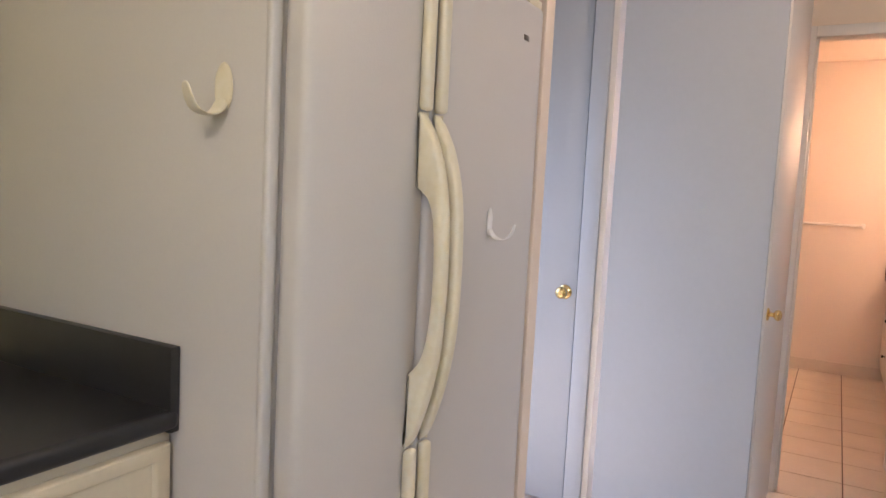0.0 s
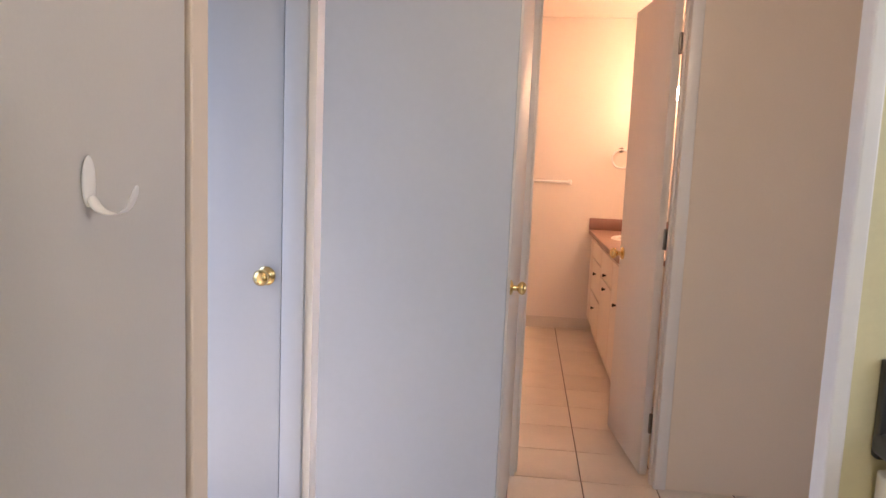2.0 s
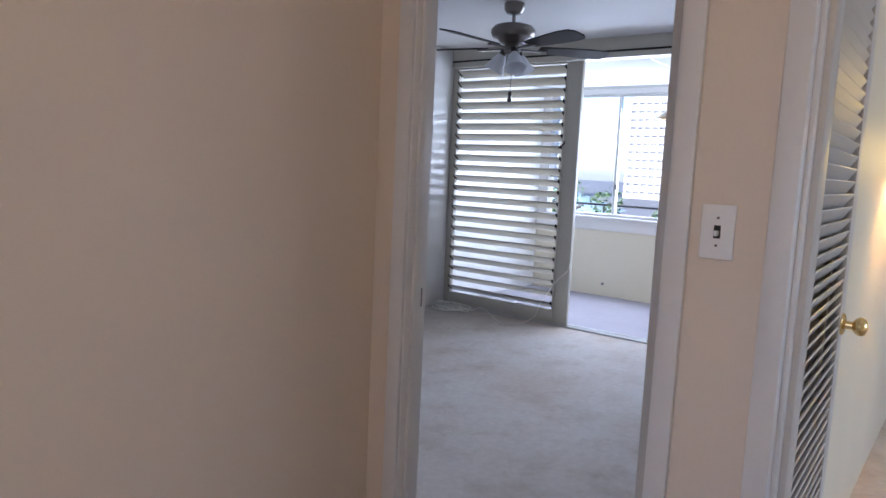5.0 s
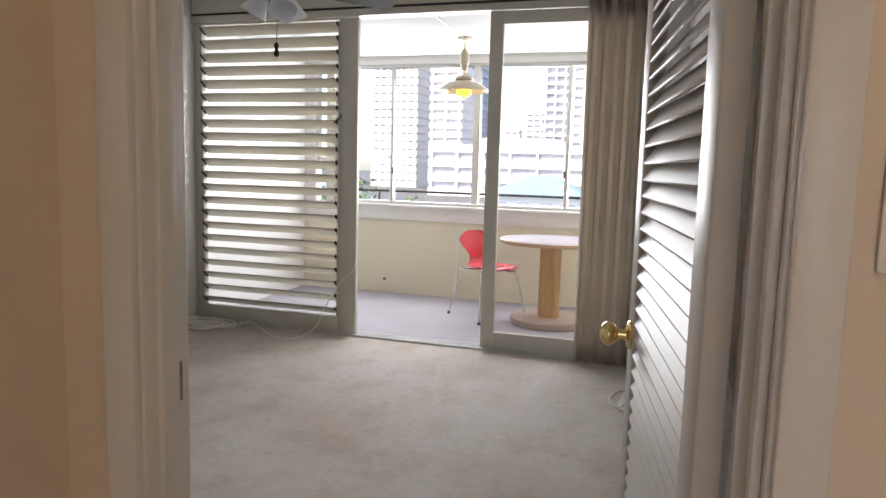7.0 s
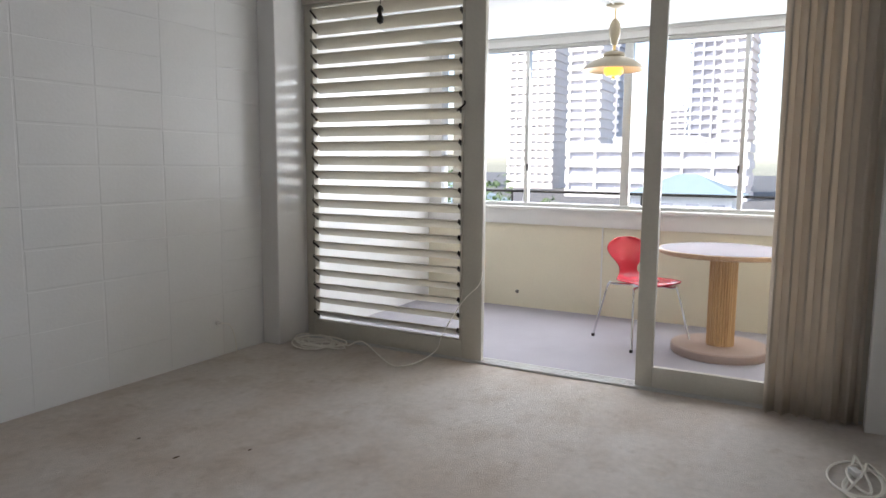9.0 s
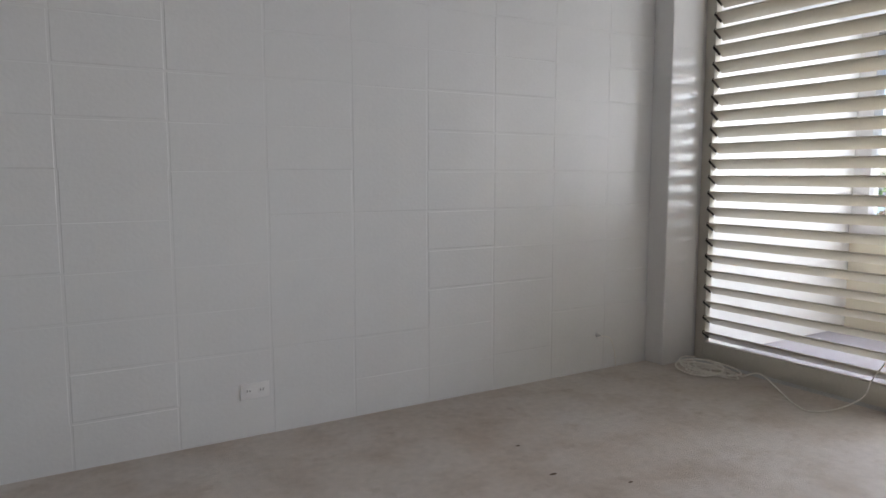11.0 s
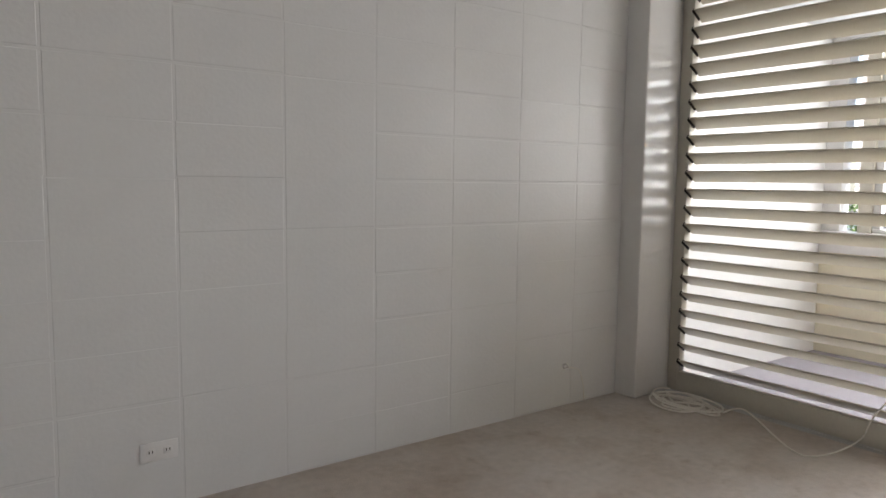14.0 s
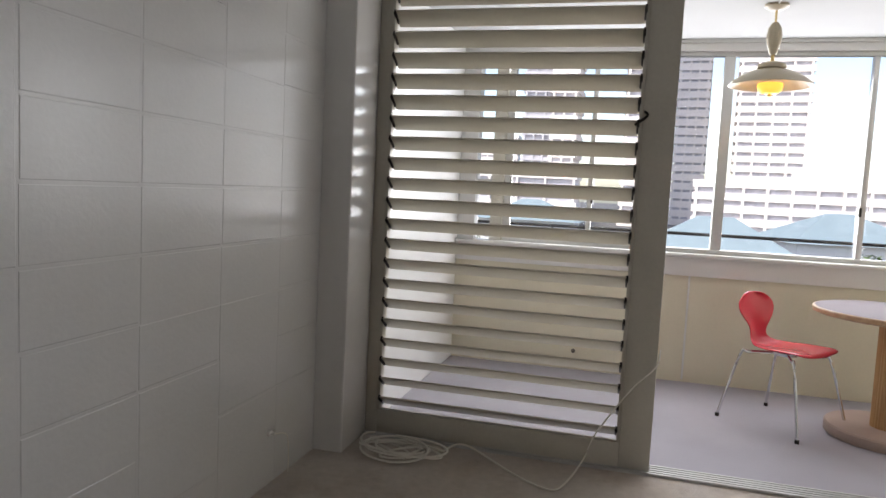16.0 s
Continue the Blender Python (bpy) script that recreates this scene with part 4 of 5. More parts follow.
def wall_outlet(name, label, at, rz, wide=1):
    o = thing(name, label, "outlet", at, rz)
    w = 0.036 * wide
    part("cover", box_bm(-w, w, -0.006, 0.0, -0.036 if wide > 1 else -0.058, 0.036 if wide > 1 else 0.058, 0.003), M_PLASTIC, o)
    for s in (-1, 1):
        c = (s * 0.030, 0.0) if wide > 1 else (0, s * 0.021)
        part("socket", box_bm(c[0] - 0.016, c[0] + 0.016, -0.0075, -0.0055, c[1] - 0.013, c[1] + 0.013, 0.003), M_PLASTIC, o)
        for q in (-0.006, 0.006):
            part("slot", box_bm(c[0] + q - 0.0016, c[0] + q + 0.0016, -0.0082, -0.007, c[1] - 0.004, c[1] + 0.006), M_DARK, o, "dark socket slot")
    return o


wall_outlet("wall_outlet", "white double outlet low on the block wall", (3.595, BW, 0.216), 0, 1.85)
wall_outlet("wall_outlet", "white outlet low on the block wall", (5.95, RW, 0.20), 180)
wall_outlet("wall_outlet", "white outlet plate beside the coiled cord", (5.25, RW, 0.17), 180)
cable_plate = thing("cable_outlet", "small painted cable outlet with a thin wire", "outlet", (5.697, BW, 0.219))
part("stub", lathe_bm([(0, 0), (0.016, 0), (0.014, 0.012), (0.006, 0.016), (0.005, 0.03), (0, 0.03)], 12, (0, 0, 0), TO_NY), M_PLASTIC, cable_plate)
part("wire", tube_bm([(0, -0.03, 0), (0.06, -0.05, -0.02), (0.12, -0.03, -0.12), (0.14, -0.02, -0.215)], 0.0022, 6), M_CORD, cable_plate)


def cord_coil(name, label, at, loops, rx, ry, lift, tail, seed, r=0.0052):
    """Loose loops piled on the floor, each shifted and leaning a little, then a tail."""
    c = thing(name, label, "cord", at)
    rnd = random.Random(seed)
    pts = []
    n = 12
    shift = [(rnd.uniform(-0.30, 0.30), rnd.uniform(-0.40, 0.40), rnd.uniform(0.65, 1.05), rnd.uniform(0, 6.28), rnd.uniform(0.2, 1.0)) for _ in range(loops + 1)]
    for k in range(loops * n):
        u, a = k / n, 2 * math.pi * k / n
        p, q = shift[int(u)], shift[int(u) + 1]
        f = u - int(u)
        dx, dy, g, lean, hi = [v * (1 - f) + w * f for v, w in zip(p, q)]
        z = r + 0.5 * lift * hi * (1 + math.cos(a - lean)) + 0.002 * int(u)
        w = 0.45 * math.sin(1.9 * u + seed)
        x, y = g * math.cos(a), g * (0.55 + 0.45 * math.sin(1.3 * u)) * math.sin(a)
        pts.append((rx * (x * math.cos(w) - y * math.sin(w) + dx), ry * (x * math.sin(w) + y * math.cos(w) + dy), z))
    part("coil", tube_bm(pts + [tail[0]], r, 8), M_CORD, c)
    part("tail", tube_bm(tail, lambda v: r * (0.95 - 0.3 * v), 8, None, 6), M_CORD, c)
    return c


cord_coil("extension_cord", "tangled white extension cord on the carpet", (6.20, 6.09, 0), 7, 0.125, 0.235, 0.055,
          [(0.10, -0.20, 0.012), (0.12, -0.30, 0.05), (0.0, -0.53, 0.006), (-0.10, -0.66, 0.006), (-0.12, -0.75, 0.006), (0.03, -0.80, 0.008), (0.165, -0.85, 0.06), (0.172, -0.89, 0.17), (0.17, -1.03, 0.39), (0.19, -1.13, 0.50), (0.205, -1.145, 0.58)], 2)
cord_coil("extension_cord", "coiled white cord with a plug by the block wall", (5.66, 2.93, 0), 4, 0.20, 0.105, 0.03,
          [(0.05, -0.09, 0.010), (-0.15, -0.11, 0.006), (-0.38, -0.13, 0.006), (-0.52, -0.145, 0.012), (-0.55, -0.175, 0.12)], 4)
plug = thing("plug", "white plug of the coiled cord on the carpet", "plug", (5.70, 2.95, 0.012), 25)
part("body", box_bm(-0.03, 0.03, -0.016, 0.016, 0.0, 0.026, 0.006), M_PLASTIC, plug)
for y in (-0.006, 0.006):
    part("prong", box_bm(0.03, 0.045, y - 0.001, y + 0.001, 0.009, 0.016), M_NICKEL, plug)
bm = bmesh.new()
rnd = random.Random(8)
for x, y in ((4.705, 5.235), (4.495, 5.447), (4.55, 5.754)):
    lathe_bm([(0.0, 0.0), (0.006 + 0.005 * rnd.random(), 0.001), (0.004, 0.003), (0, 0.005)], 7, (x, y, 0.0), Matrix.Diagonal((1.8, 0.8, 1, 1)), bm)
crumbs = tagged(mesh_object("carpet_debris", bm, M_BARK), "small dark scraps lying on the carpet", "debris", "", "stuff")

# swing-arm lamp in the next room
sc = thing("swing_arm_lamp", "brass swing-arm wall lamp with lit yellow shade", "wall lamp", (4.47, 2.482, 1.385))
part("wall_plate", box_bm(-0.03, 0.03, -0.025, 0.0, -0.09, 0.09, 0.008), M_BRASS, sc)
part("arm", tube_bm([(0, -0.02, 0.0), (0.0, -0.12, 0.0), (0.02, -0.23, 0.0), (0.02, -0.235, 0.03)], 0.007, 8), M_BRASS, sc)
part("shade", lathe_bm([(0.15, 0.03), (0.07, 0.20)], 28, (0.02, -0.235, 0.0)), M_SHADE_GLOW, sc, "lit yellow fabric shade")

# ---- lanai things ----


def pendant(at):
    p = thing("pendant_lamp", "cream and brass pendant lamp, lit", "pendant lamp", at)
    part("canopy", lathe_bm([(0.0, -0.03), (0.03, -0.03), (0.06, -0.012), (0.062, 0.0), (0, 0)], 20), M_SHADE, p)
    part("stem", tube_bm([(0, 0, -0.03), (0, 0, -0.10)], 0.006, 8), M_BRASS, p)
    part("weight", lathe_bm([(0, -0.27), (0.018, -0.262), (0.026, -0.24), (0.036, -0.20), (0.040, -0.165), (0.034, -0.125), (0.016, -0.095), (0, -0.09)], 20), M_SHADE, p, "cream ceramic counterweight")
    part("lower_stem", tube_bm([(0, 0, -0.26), (0, 0, -0.33)], 0.010, 8), M_BRASS, p)
    part("collar", lathe_bm([(0.055, -0.345), (0.075, -0.335), (0.07, -0.315), (0.03, -0.30), (0, -0.30)], 24), M_SHADE, p)
    part("shade", lathe_bm([(0.209, -0.430), (0.214, -0.426), (0.195, -0.405), (0.155, -0.376), (0.105, -0.353), (0.06, -0.340), (0.045, -0.337), (0.045, -0.343), (0.10, -0.360), (0.15, -0.383), (0.19, -0.411), (0.209, -0.430)], 36), M_SHADE, p, "shallow cream enamel shade")
    part("diffuser", lathe_bm([(0.0, -0.47), (0.045, -0.468), (0.062, -0.45), (0.066, -0.425), (0.062, -0.415)], 24), M_BULB, p, "glowing amber glass diffuser")
    part("finial", lathe_bm([(0, -0.492), (0.012, -0.488), (0.014, -0.478), (0.006, -0.47), (0, -0.468)], 12), M_BRASS, p)
    return p


pendant((7.36, 4.44, LANAI_Z))
wire = thing("ceiling_cable", "thin white cable along the lanai ceiling to the lamp", "cable", (0, 0, 0))
part("cable", tube_bm([(6.53, 4.42, LANAI_Z - 0.005), (6.95, 4.44, LANAI_Z - 0.005), (7.31, 4.44, LANAI_Z - 0.005)], 0.005, 8), M_PLASTIC, wire)


def pedestal_table(at):
    t = thing("pedestal_table", "round pedestal table with pale top and wooden column", "table", at)
    part("base", lathe_bm([(0, 0), (0.305, 0), (0.312, 0.01), (0.312, 0.052), (0.304, 0.06), (0, 0.06)], 40), M_BASE, t)
    own = bmesh.new()
    n = 32
    prof = []
    for k in range(n * 2):
        r = 0.088 if k % 2 else 0.083
        prof.append((r * math.cos(math.pi * k / n), r * math.sin(math.pi * k / n)))
    lo = [own.verts.new((x, y, 0.06)) for x, y in prof]
    hi = [own.verts.new((x, y, 0.665)) for x, y in prof]
    for k in range(len(prof)):
        own.faces.new((lo[k - 1], lo[k], hi[k], hi[k - 1]))
    own.faces.new(lo[::-1])
    own.faces.new(hi)
    part("column", own, M_COLUMN, t, "fluted wooden column", False)
    part("edge_band", lathe_bm([(0.10, 0.665), (0.405, 0.665), (0.42, 0.673), (0.422, 0.693), (0.418, 0.698), (0.40, 0.6985)], 48), M_TABLEEDGE, t, "wooden edge band")
    part("tabletop", lathe_bm([(0.40, 0.6985), (0.408, 0.6995), (0.40, 0.701), (0, 0.701)], 48), M_TABLETOP, t, "pale blue-grey laminate top")
    return t


pedestal_table((7.45, 3.68, 0))


def shell_chair(at, rz):
    """Moulded shell chair with waisted back, on four splayed chrome legs; faces -y."""
    c = thing("shell_chair", "red moulded shell chair with chrome legs", "chair", at, rz)
    own = bmesh.new()
    prof = [(-0.205, 0.425, 0.17), (-0.19, 0.438, 0.195), (-0.10, 0.436, 0.205), (0.0, 0.428, 0.20), (0.09, 0.424, 0.165), (0.145, 0.430, 0.11), (0.178, 0.452, 0.075),
            (0.198, 0.50, 0.072), (0.212, 0.55, 0.10), (0.226, 0.60, 0.155), (0.238, 0.645, 0.175), (0.250, 0.685, 0.155), (0.258, 0.715, 0.10), (0.262, 0.725, 0.045)]
    rows = []
    for i, (y, z, w) in enumerate(prof):
        row = []
        back = max(0.0, min(1.0, (z - 0.45) / 0.1))
        for k in range(9):
            u = -1 + k / 4
            lift = 0.018 * u * u * (1 - back)
            curl = -0.035 * u * u * back
            row.append(own.verts.new((w * u, y + curl, z + lift)))
        rows.append(row)
    for r0, r1 in zip(rows, rows[1:]):
        for k in range(8):
            own.faces.new((r0[k], r0[k + 1], r1[k + 1], r1[k]))
    sh = part("shell", own, M_RED, c, "glossy red moulded shell")
    so = sh.modifiers.new("thick", "SOLIDIFY")
    so.thickness, so.offset = 0.011, 0
    sub = sh.modifiers.new("round", "SUBSURF")
    sub.levels = sub.render_levels = 1
    part("underframe", lathe_bm([(0, 0.395), (0.07, 0.397), (0.075, 0.415), (0, 0.42)], 20), M_CHROME, c)
    for sx in (-1, 1):
        for sy, ty in ((-1, -0.25), (1, 0.24)):
            leg = part("leg", tube_bm([(sx * 0.03, sy * 0.03, 0.405), (sx * 0.15, sy * 0.13, 0.40), (sx * 0.178, sy * 0.165, 0.375), (sx * 0.235, ty, 0.012)], 0.0085, 8, None, 5), M_CHROME, c)
            part("foot", lathe_bm([(0, 0), (0.012, 0), (0.012, 0.02), (0, 0.022)], 10, (sx * 0.236, ty, 0)), M_DARK, leg)
    return c


shell_chair((7.49, 4.215, 0), -43)
bs = thing("cable_stub", "small dark cable stub on the low wall", "outlet", (8.19, 5.451, 0.135))
part("disc", lathe_bm([(0, 0), (0.016, 0), (0.015, 0.008), (0.006, 0.012), (0, 0.02)], 12, (0, 0, 0), TO_NX), M_NICKEL, bs)
structure("trim_lanai_joint", box_bm(8.184, 8.192, 4.70, 4.712, 0.02, 0.735), M_WALL, "thin joint strip in the low wall", "trim")


def lanai_window():
    w = tagged(thing("window_1", "aluminium sliding window band along the lanai", "window", (8.25, 0, 0)), kind="structure")
    y0, y1, z0, z1 = 2.14, 6.02, 0.888, 2.235
    part("window_frame", box_bm(-0.03, 0.03, y0, y1, z1 - 0.028, z1, 0.003), M_ALU, w)
    part("window_frame", box_bm(-0.03, 0.03, y0, y1, z0, z0 + 0.03, 0.003), M_ALU, w)
    for y, t in ((y0 + 0.02, 0.022), (2.83, 0.016), (3.69, 0.017), (4.555, 0.034), (5.41, 0.017), (y1 - 0.02, 0.03)):
        part("mullion", box_bm(-0.025, 0.025, y - t, y + t, z0 + 0.03, z1 - 0.028, 0.003), M_ALU, w)
    ys = [y0, 2.83, 3.69, 4.555, 5.41, y1]
    for a, b in zip(ys, ys[1:]):
        g = part("pane", box_bm(-0.002, 0.002, a + 0.03, b - 0.03, z0 + 0.03, z1 - 0.028), M_GLASS, w, "clear window glass", False)
        g.visible_shadow = False
    part("latch", box_bm(-0.045, -0.02, 5.385, 5.40, 1.19, 1.25, 0.003), M_DARK, w, "black window latch")
    part("latch", box_bm(-0.045, -0.02, 3.70, 3.715, 1.19, 1.25, 0.003), M_DARK, w, "black window latch")
    return w


lanai_window()
corner = structure("wall_lanai_corner", box_bm(8.19, 8.32, 6.225, 6.35, 0.888, 2.235, 0.004), M_WALL, "white wall pier beside the lanai window", "wall")
structure("wall_lanai_post", box_bm(8.20, 8.32, 6.022, 6.112, 0.888, 2.235, 0.006), M_FRAME, "narrow painted post beside the lanai window", "wall")
slit = tagged(thing("window_2", "narrow upright glass slit beside the lanai window", "window", (8.26, 0, 0)), kind="structure")
part("pane", box_bm(-0.002, 0.002, 6.112, 6.225, 0.888, 2.235), M_GLASS, slit, "clear window glass", False).visible_shadow = False
part("window_frame", box_bm(-0.02, 0.02, 6.112, 6.225, 1.30, 1.33, 0.003), M_ALU, slit)
rail = thing("balcony_rail", "thin dark rail outside the lanai windows", "railing", (0, 0, 0))
part("rail", tube_bm([(8.62, 2.0, 1.00), (8.62, 6.6, 1.00)], 0.012, 8), M_DARK, rail)
for y in (2.1, 3.3, 4.5, 5.7, 6.5):
    part("post", tube_bm([(8.62, y, -0.1), (8.62, y, 1.0)], 0.010, 8), M_DARK, rail)
structure("slab_edge", box_bm(8.32, 8.75, 1.9, 6.7, -0.25, -0.06), M_CONCRETE, "concrete slab edge outside the windows", "slab")

# ---- outside: ground, towers, houses, trees ----
GZ = -7.0
structure("ground", box_bm(-900, 900, -900, 900, GZ - 0.5, GZ), M_ASPHALT, "grey street level ground far below", "ground")


def tower(name, label, x, y, w, d, storeys, step, wall, band, bays, rz, group="distant towers"):
    """A tower: glass core, projecting floor slabs with parapets, upright fins between the bays."""
    t = thing(name, label, "tower", (x, y, GZ), rz, group)
    h = storeys * step
    part("glass_core", box_bm(-d / 2, d / 2, -w / 2, w / 2, 0, h), M_HAZEDGLASS, t, "", False)
    for k in range(storeys + 1):
        z = k * step
        part("floor_band", box_bm(-d / 2 - 0.9, d / 2 + 0.9, -w / 2 - 0.9, w / 2 + 0.9, z - 0.2, z + band), wall, t, "", False)
    for k in range(bays + 1):
        yy = -w / 2 + w * k / bays
        part("fin", box_bm(-d / 2 - 1.1, d / 2 + 1.1, yy - 0.3, yy + 0.3, 0, h), wall, t, "", False)
    part("roof_box", box_bm(-d / 4, d / 4, -w / 4, w / 4, h, h + 4), wall, t, "", False)
    return t


P, G = "pale apartment tower with banded balconies", "grey glass tower with thin floor bands"
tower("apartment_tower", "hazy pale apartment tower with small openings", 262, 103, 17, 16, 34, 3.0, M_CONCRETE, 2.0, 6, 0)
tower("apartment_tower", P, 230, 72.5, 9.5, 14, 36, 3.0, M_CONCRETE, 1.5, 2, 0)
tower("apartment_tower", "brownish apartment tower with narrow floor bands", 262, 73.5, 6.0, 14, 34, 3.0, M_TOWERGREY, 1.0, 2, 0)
tower("office_tower", G, 235, 36.5, 9.0, 14, 34, 2.7, M_TOWERGREY, 0.9, 3, 3)
tower("apartment_tower", P, 225, 27, 6.5, 12, 34, 2.8, M_CONCRETE, 1.3, 2, -4)
tower("apartment_tower", "small far apartment tower", 400, 75, 8, 8, 13, 3.0, M_CONCRETE, 1.4, 2, 0)
tower("apartment_tower", "small far apartment tower", 420, 92, 8, 8, 10, 3.0, M_CONCRETE, 1.4, 2, 0)
tower("apartment_tower", P, 220, 4.5, 8.5, 14, 36, 3.0, M_CONCRETE, 1.5, 1, 0)
tower("apartment_tower", "hazy pale apartment tower with small openings", 255, -12, 8.5, 14, 34, 3.0, M_CONCRETE, 2.0, 3, -6)
tower("apartment_tower", P, 240, -34, 19, 14, 22, 3.0, M_CONCRETE, 1.6, 4, -6)
tower("office_tower", G, 235, 150, 28, 14, 34, 3.2, M_TOWERGREY, 0.9, 6, 10)
tower("parking_block", "low pale block with a long window band", 200, 44, 46, 14, 3, 4.2, M_CONCRETE, 2.0, 6, 0, "low blocks")
tower("low_apartments", "low pale apartment block", 185, -52, 84, 16, 4, 3.0, M_CONCRETE, 1.5, 16, -8, "low blocks")
tower("low_apartments", "low pale apartment block", 110, 95, 40, 18, 4, 3.0, M_CONCRETE, 1.5, 10, 20, "low blocks")


def house(at, w, d, h, rz):
    b = thing("house", "white house with blue-grey hipped roof", "house", at, rz, "low houses")
    part("wall", box_bm(-d / 2, d / 2, -w / 2, w / 2, 0, h), M_WALL, b, "", False)
    own = bmesh.new()
    e = 0.7
    base = [own.verts.new(p) for p in ((-d / 2 - e, -w / 2 - e, h), (d / 2 + e, -w / 2 - e, h), (d / 2 + e, w / 2 + e, h), (-d / 2 - e, w / 2 + e, h))]
    r0, r1 = own.verts.new((0, -w / 2 + d / 2, h + 2.2)), own.verts.new((0, w / 2 - d / 2, h + 2.2))
    for q in ((base[0], base[1], r0), (base[1], base[2], r1, r0), (base[2], base[3], r1), (base[3], base[0], r0, r1), base[::-1]):
        own.faces.new(q)
    part("roof", own, M_ROOFBLUE, b, "blue-grey shingle roof", False)
    for k in range(4):
        y = -w / 2 + w * (k + 0.5) / 4
        part("window", box_bm(-d / 2 - 0.04, -d / 2 + 0.02, y - 0.6, y + 0.6, h - 2.0, h - 0.8), M_HAZEDGLASS, b, "", False)
    return b


house((80, 16, GZ), 10, 8, 5.4, 0)
house((46, 0.5, GZ), 8, 6, 5.2, -4)
house((70, 40, GZ), 12, 9, 4.4, 10)
house((62, -10, GZ), 9, 7, 5.6, 12)
house((78, -24, GZ), 11, 8, 6.0, -6)


def tree(at, h, crown, seed):
    t = thing("tree", "leafy green tree below the windows", "tree", at, 0, "street trees")
    rnd = random.Random(seed)
    part("trunk", tube_bm([(0, 0, 0), (0.1, 0.05, h * 0.3), (0.0, 0.1, h * 0.62)], lambda u: 0.22 * (1 - 0.5 * u), 8), M_BARK, t)
    verts, faces = [], []
    for k in range(10):
        a = rnd.uniform(0, 6.28)
        tip = Vector((math.cos(a) * crown * 0.7, math.sin(a) * crown * 0.7, h * rnd.uniform(0.62, 0.9)))
        if k < 5:
            part("limb", tube_bm([(0, 0.08, h * 0.5), tip * 0.5 + Vector((0, 0, h * 0.32)), tip], lambda u: 0.09 * (1 - 0.7 * u), 6), M_BARK, t)
    centres = [Vector((rnd.gauss(0, crown * 0.42), rnd.gauss(0, crown * 0.42), h * 0.78 + rnd.gauss(0, h * 0.10))) for _ in range(26)]
    for c in centres:
        rad = crown * rnd.uniform(0.18, 0.36)
        for _ in range(150):
            p = c + Vector((rnd.gauss(0, 1), rnd.gauss(0, 1), rnd.gauss(0, 0.8))).normalized() * rad * rnd.uniform(0.5, 1)
            u = Vector((rnd.gauss(0, 1), rnd.gauss(0, 1), rnd.gauss(0, 0.6))).normalized()
            v = u.cross(Vector((rnd.gauss(0, 1), rnd.gauss(0, 1), rnd.gauss(0, 1)))).normalized()
            s = rnd.uniform(0.08, 0.16)
            n = len(verts)
            verts += [p - u * s, p + v * s * 0.45, p + u * s, p - v * s * 0.45]
            faces.append((n, n + 1, n + 2, n + 3))
    me = bpy.data.meshes.new("crown")
    me.from_pydata(verts, [], faces)
    me.materials.append(M_LEAF)
    ob = new("crown", me)
    ob.parent = t
    return t


for i, (x, y, h, c) in enumerate(((30, 19, 8.0, 3.2), (26, 15.5, 6.5, 2.0), (35, 27, 8.2, 3.4), (33, -2.5, 6.3, 2.2), (40, 14, 6.4, 2.4), (31, 11.5, 5.8, 2.0), (29, -9, 7.6, 2.6))):
    tree((x, y, GZ), h, c, 20 + i)

# ---- pieces: wall blocks and floor tiles ----


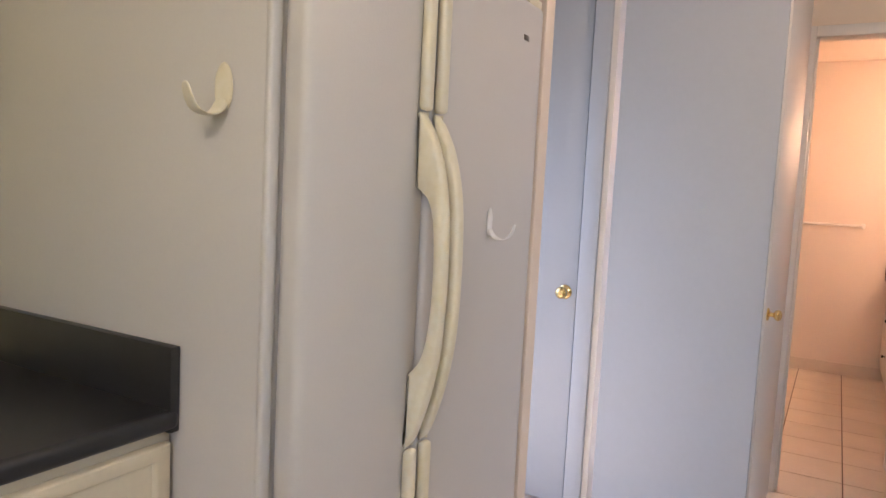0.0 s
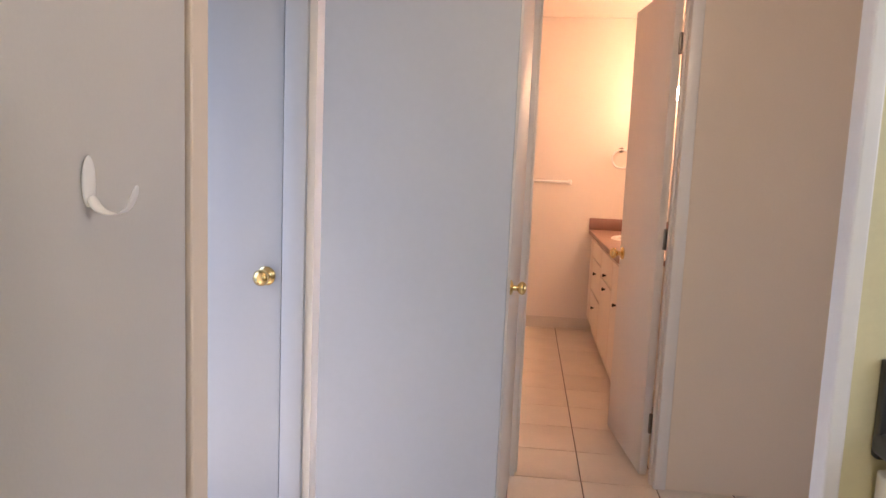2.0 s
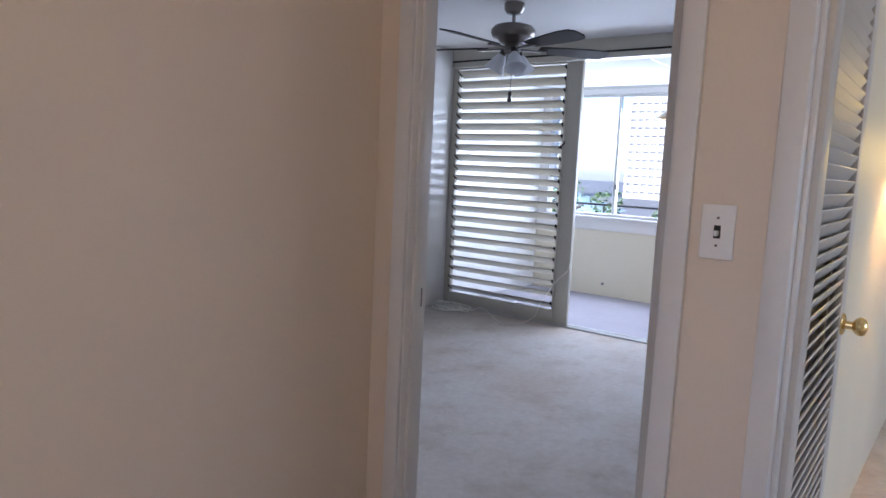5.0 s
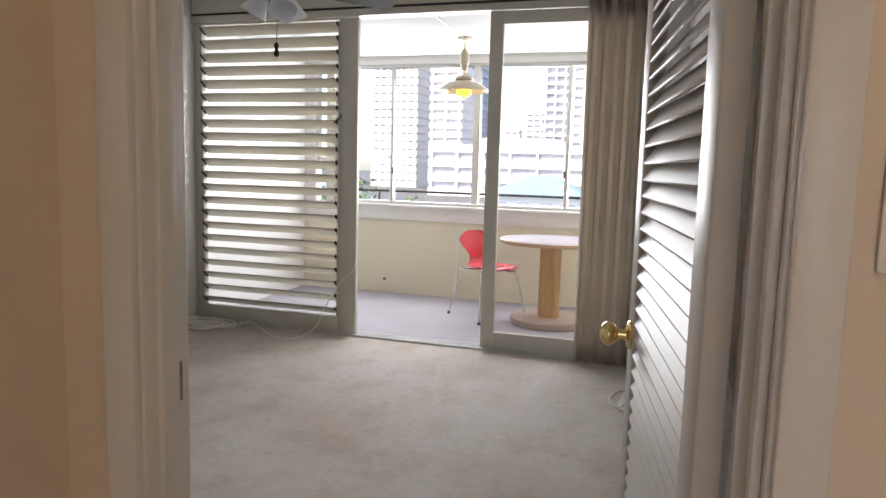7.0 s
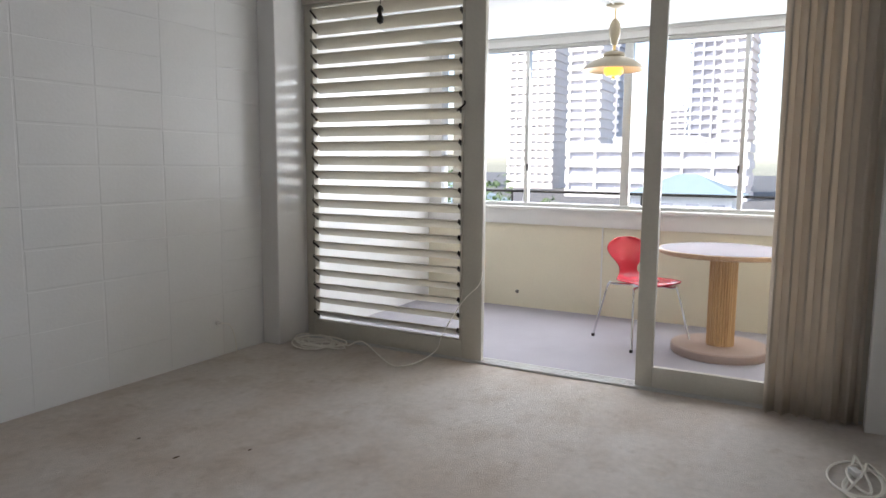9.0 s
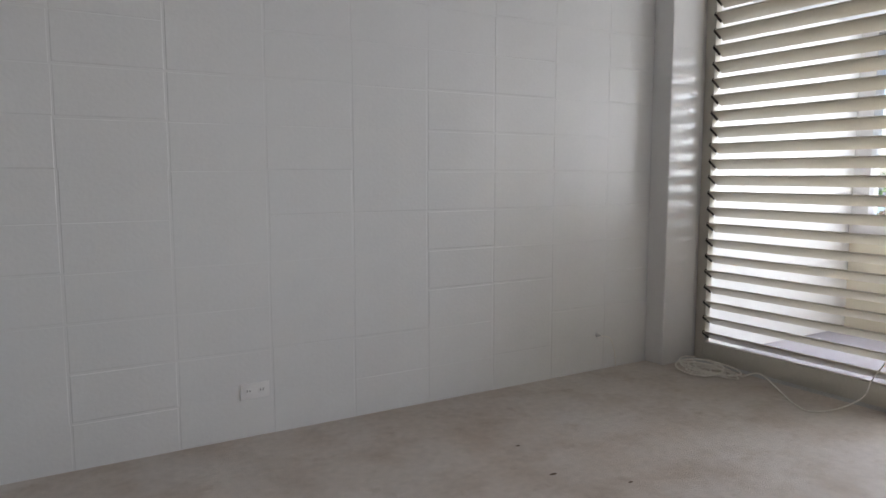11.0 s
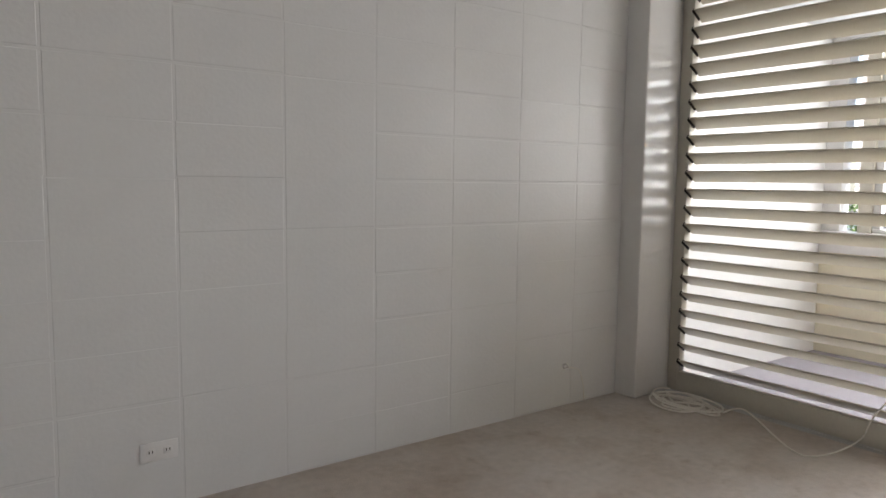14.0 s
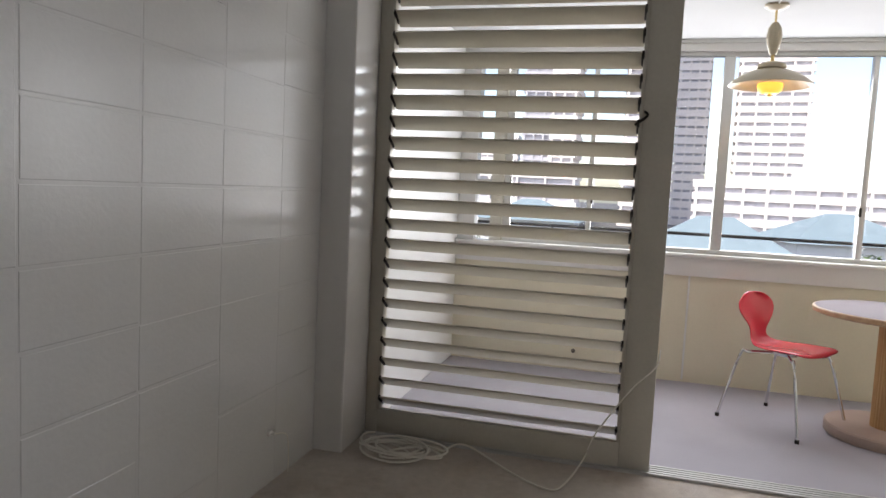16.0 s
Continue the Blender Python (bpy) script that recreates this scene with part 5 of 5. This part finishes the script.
def block_pieces(parent, x0, x1, first_x, face, out, z0, rows, name="block"):
    """Blocks in stack bond, 3 mm proud of the joints; in many the paint has filled the level joints. out: -1 faces -y."""
    w, h, j = 0.4135, 0.2035, 0.0018
    shared = {}
    rnd = random.Random(31)
    x = first_x - w * math.ceil((first_x - x0) / w)
    while x < x1 - 0.02:
        a, b = max(x, x0), min(x + w, x1)
        for r in range(rows):
            za, zb = max(z0 + h * r, 0.0), z0 + h * (r + 1)
            if zb > 2.6:
                continue
            near = 0.22 if x > 4.4 else 0.5
            low, high = (0.0 if rnd.random() < near else 1.0), (0.0 if rnd.random() < near else 1.0)
            side = rnd.choice((0.45, 1.0, 1.0))
            deep = rnd.choice((0.0030, 0.0034, 0.0037))
            key = (round(b - a, 4), round(zb - za, 4), low, high, side, deep)
            if key not in shared:
                own = bmesh.new()
                bw, bh, d = b - a, zb - za, deep * out
                s, c = j * side * 0.5, 0.0065 * side
                lo = [own.verts.new((p, 0, q)) for p, q in ((s, low * j * 0.4), (bw - s, low * j * 0.4), (bw - s, bh - high * j * 0.4), (s, bh - high * j * 0.4))]
                hi = [own.verts.new((p, d, q)) for p, q in ((s + c, low * 0.0075), (bw - s - c, low * 0.0075), (bw - s - c, bh - high * 0.0075), (s + c, bh - high * 0.0075))]
                for k in range(4):
                    own.faces.new((lo[k - 1], lo[k], hi[k], hi[k - 1]))
                own.faces.new(hi)
                bmesh.ops.recalc_face_normals(own, faces=own.faces)
                me = bpy.data.meshes.new(name)
                own.to_mesh(me)
                own.free()
                me.materials.append(M_BLOCK)
                shared[key] = me
            ob = new(name, shared[key])
            ob.parent = parent
            ob.location = (a, face - 0.0035 * out, za)
        x += w


block_pieces(wall_block, 2.40, 6.11, 4.92, BW, -1, -0.009, 13)
block_pieces(wall_block_s, 2.66, 6.28, 4.92, RW, 1, -0.009, 13)

tile_me = None
TX, TY, TS = 0.720, 3.617, 0.3225
for i in range(-5, 7):
    for k in range(-12, 10):
        x, y = TX + TS * i, TY + TS * k
        if x < -0.85 or x + TS > 2.557 or y < -1.3 or y > 6.56 or (x > 1.9 and y > 3.3):
            continue
        if tile_me is None:
            own = box_bm(0.003, TS - 0.003, 0.003, TS - 0.003, -0.006, 0.0, 0.0015, seg=1)
            tile_me = bpy.data.meshes.new("tile")
            own.to_mesh(tile_me)
            own.free()
            tile_me.materials.append(M_TILE)
        ob = new("tile", tile_me)
        ob.parent = tile_floor
        ob.location = (x, y, 0)
        ob.scale.y = min(1.0, (6.60 - y) / TS)
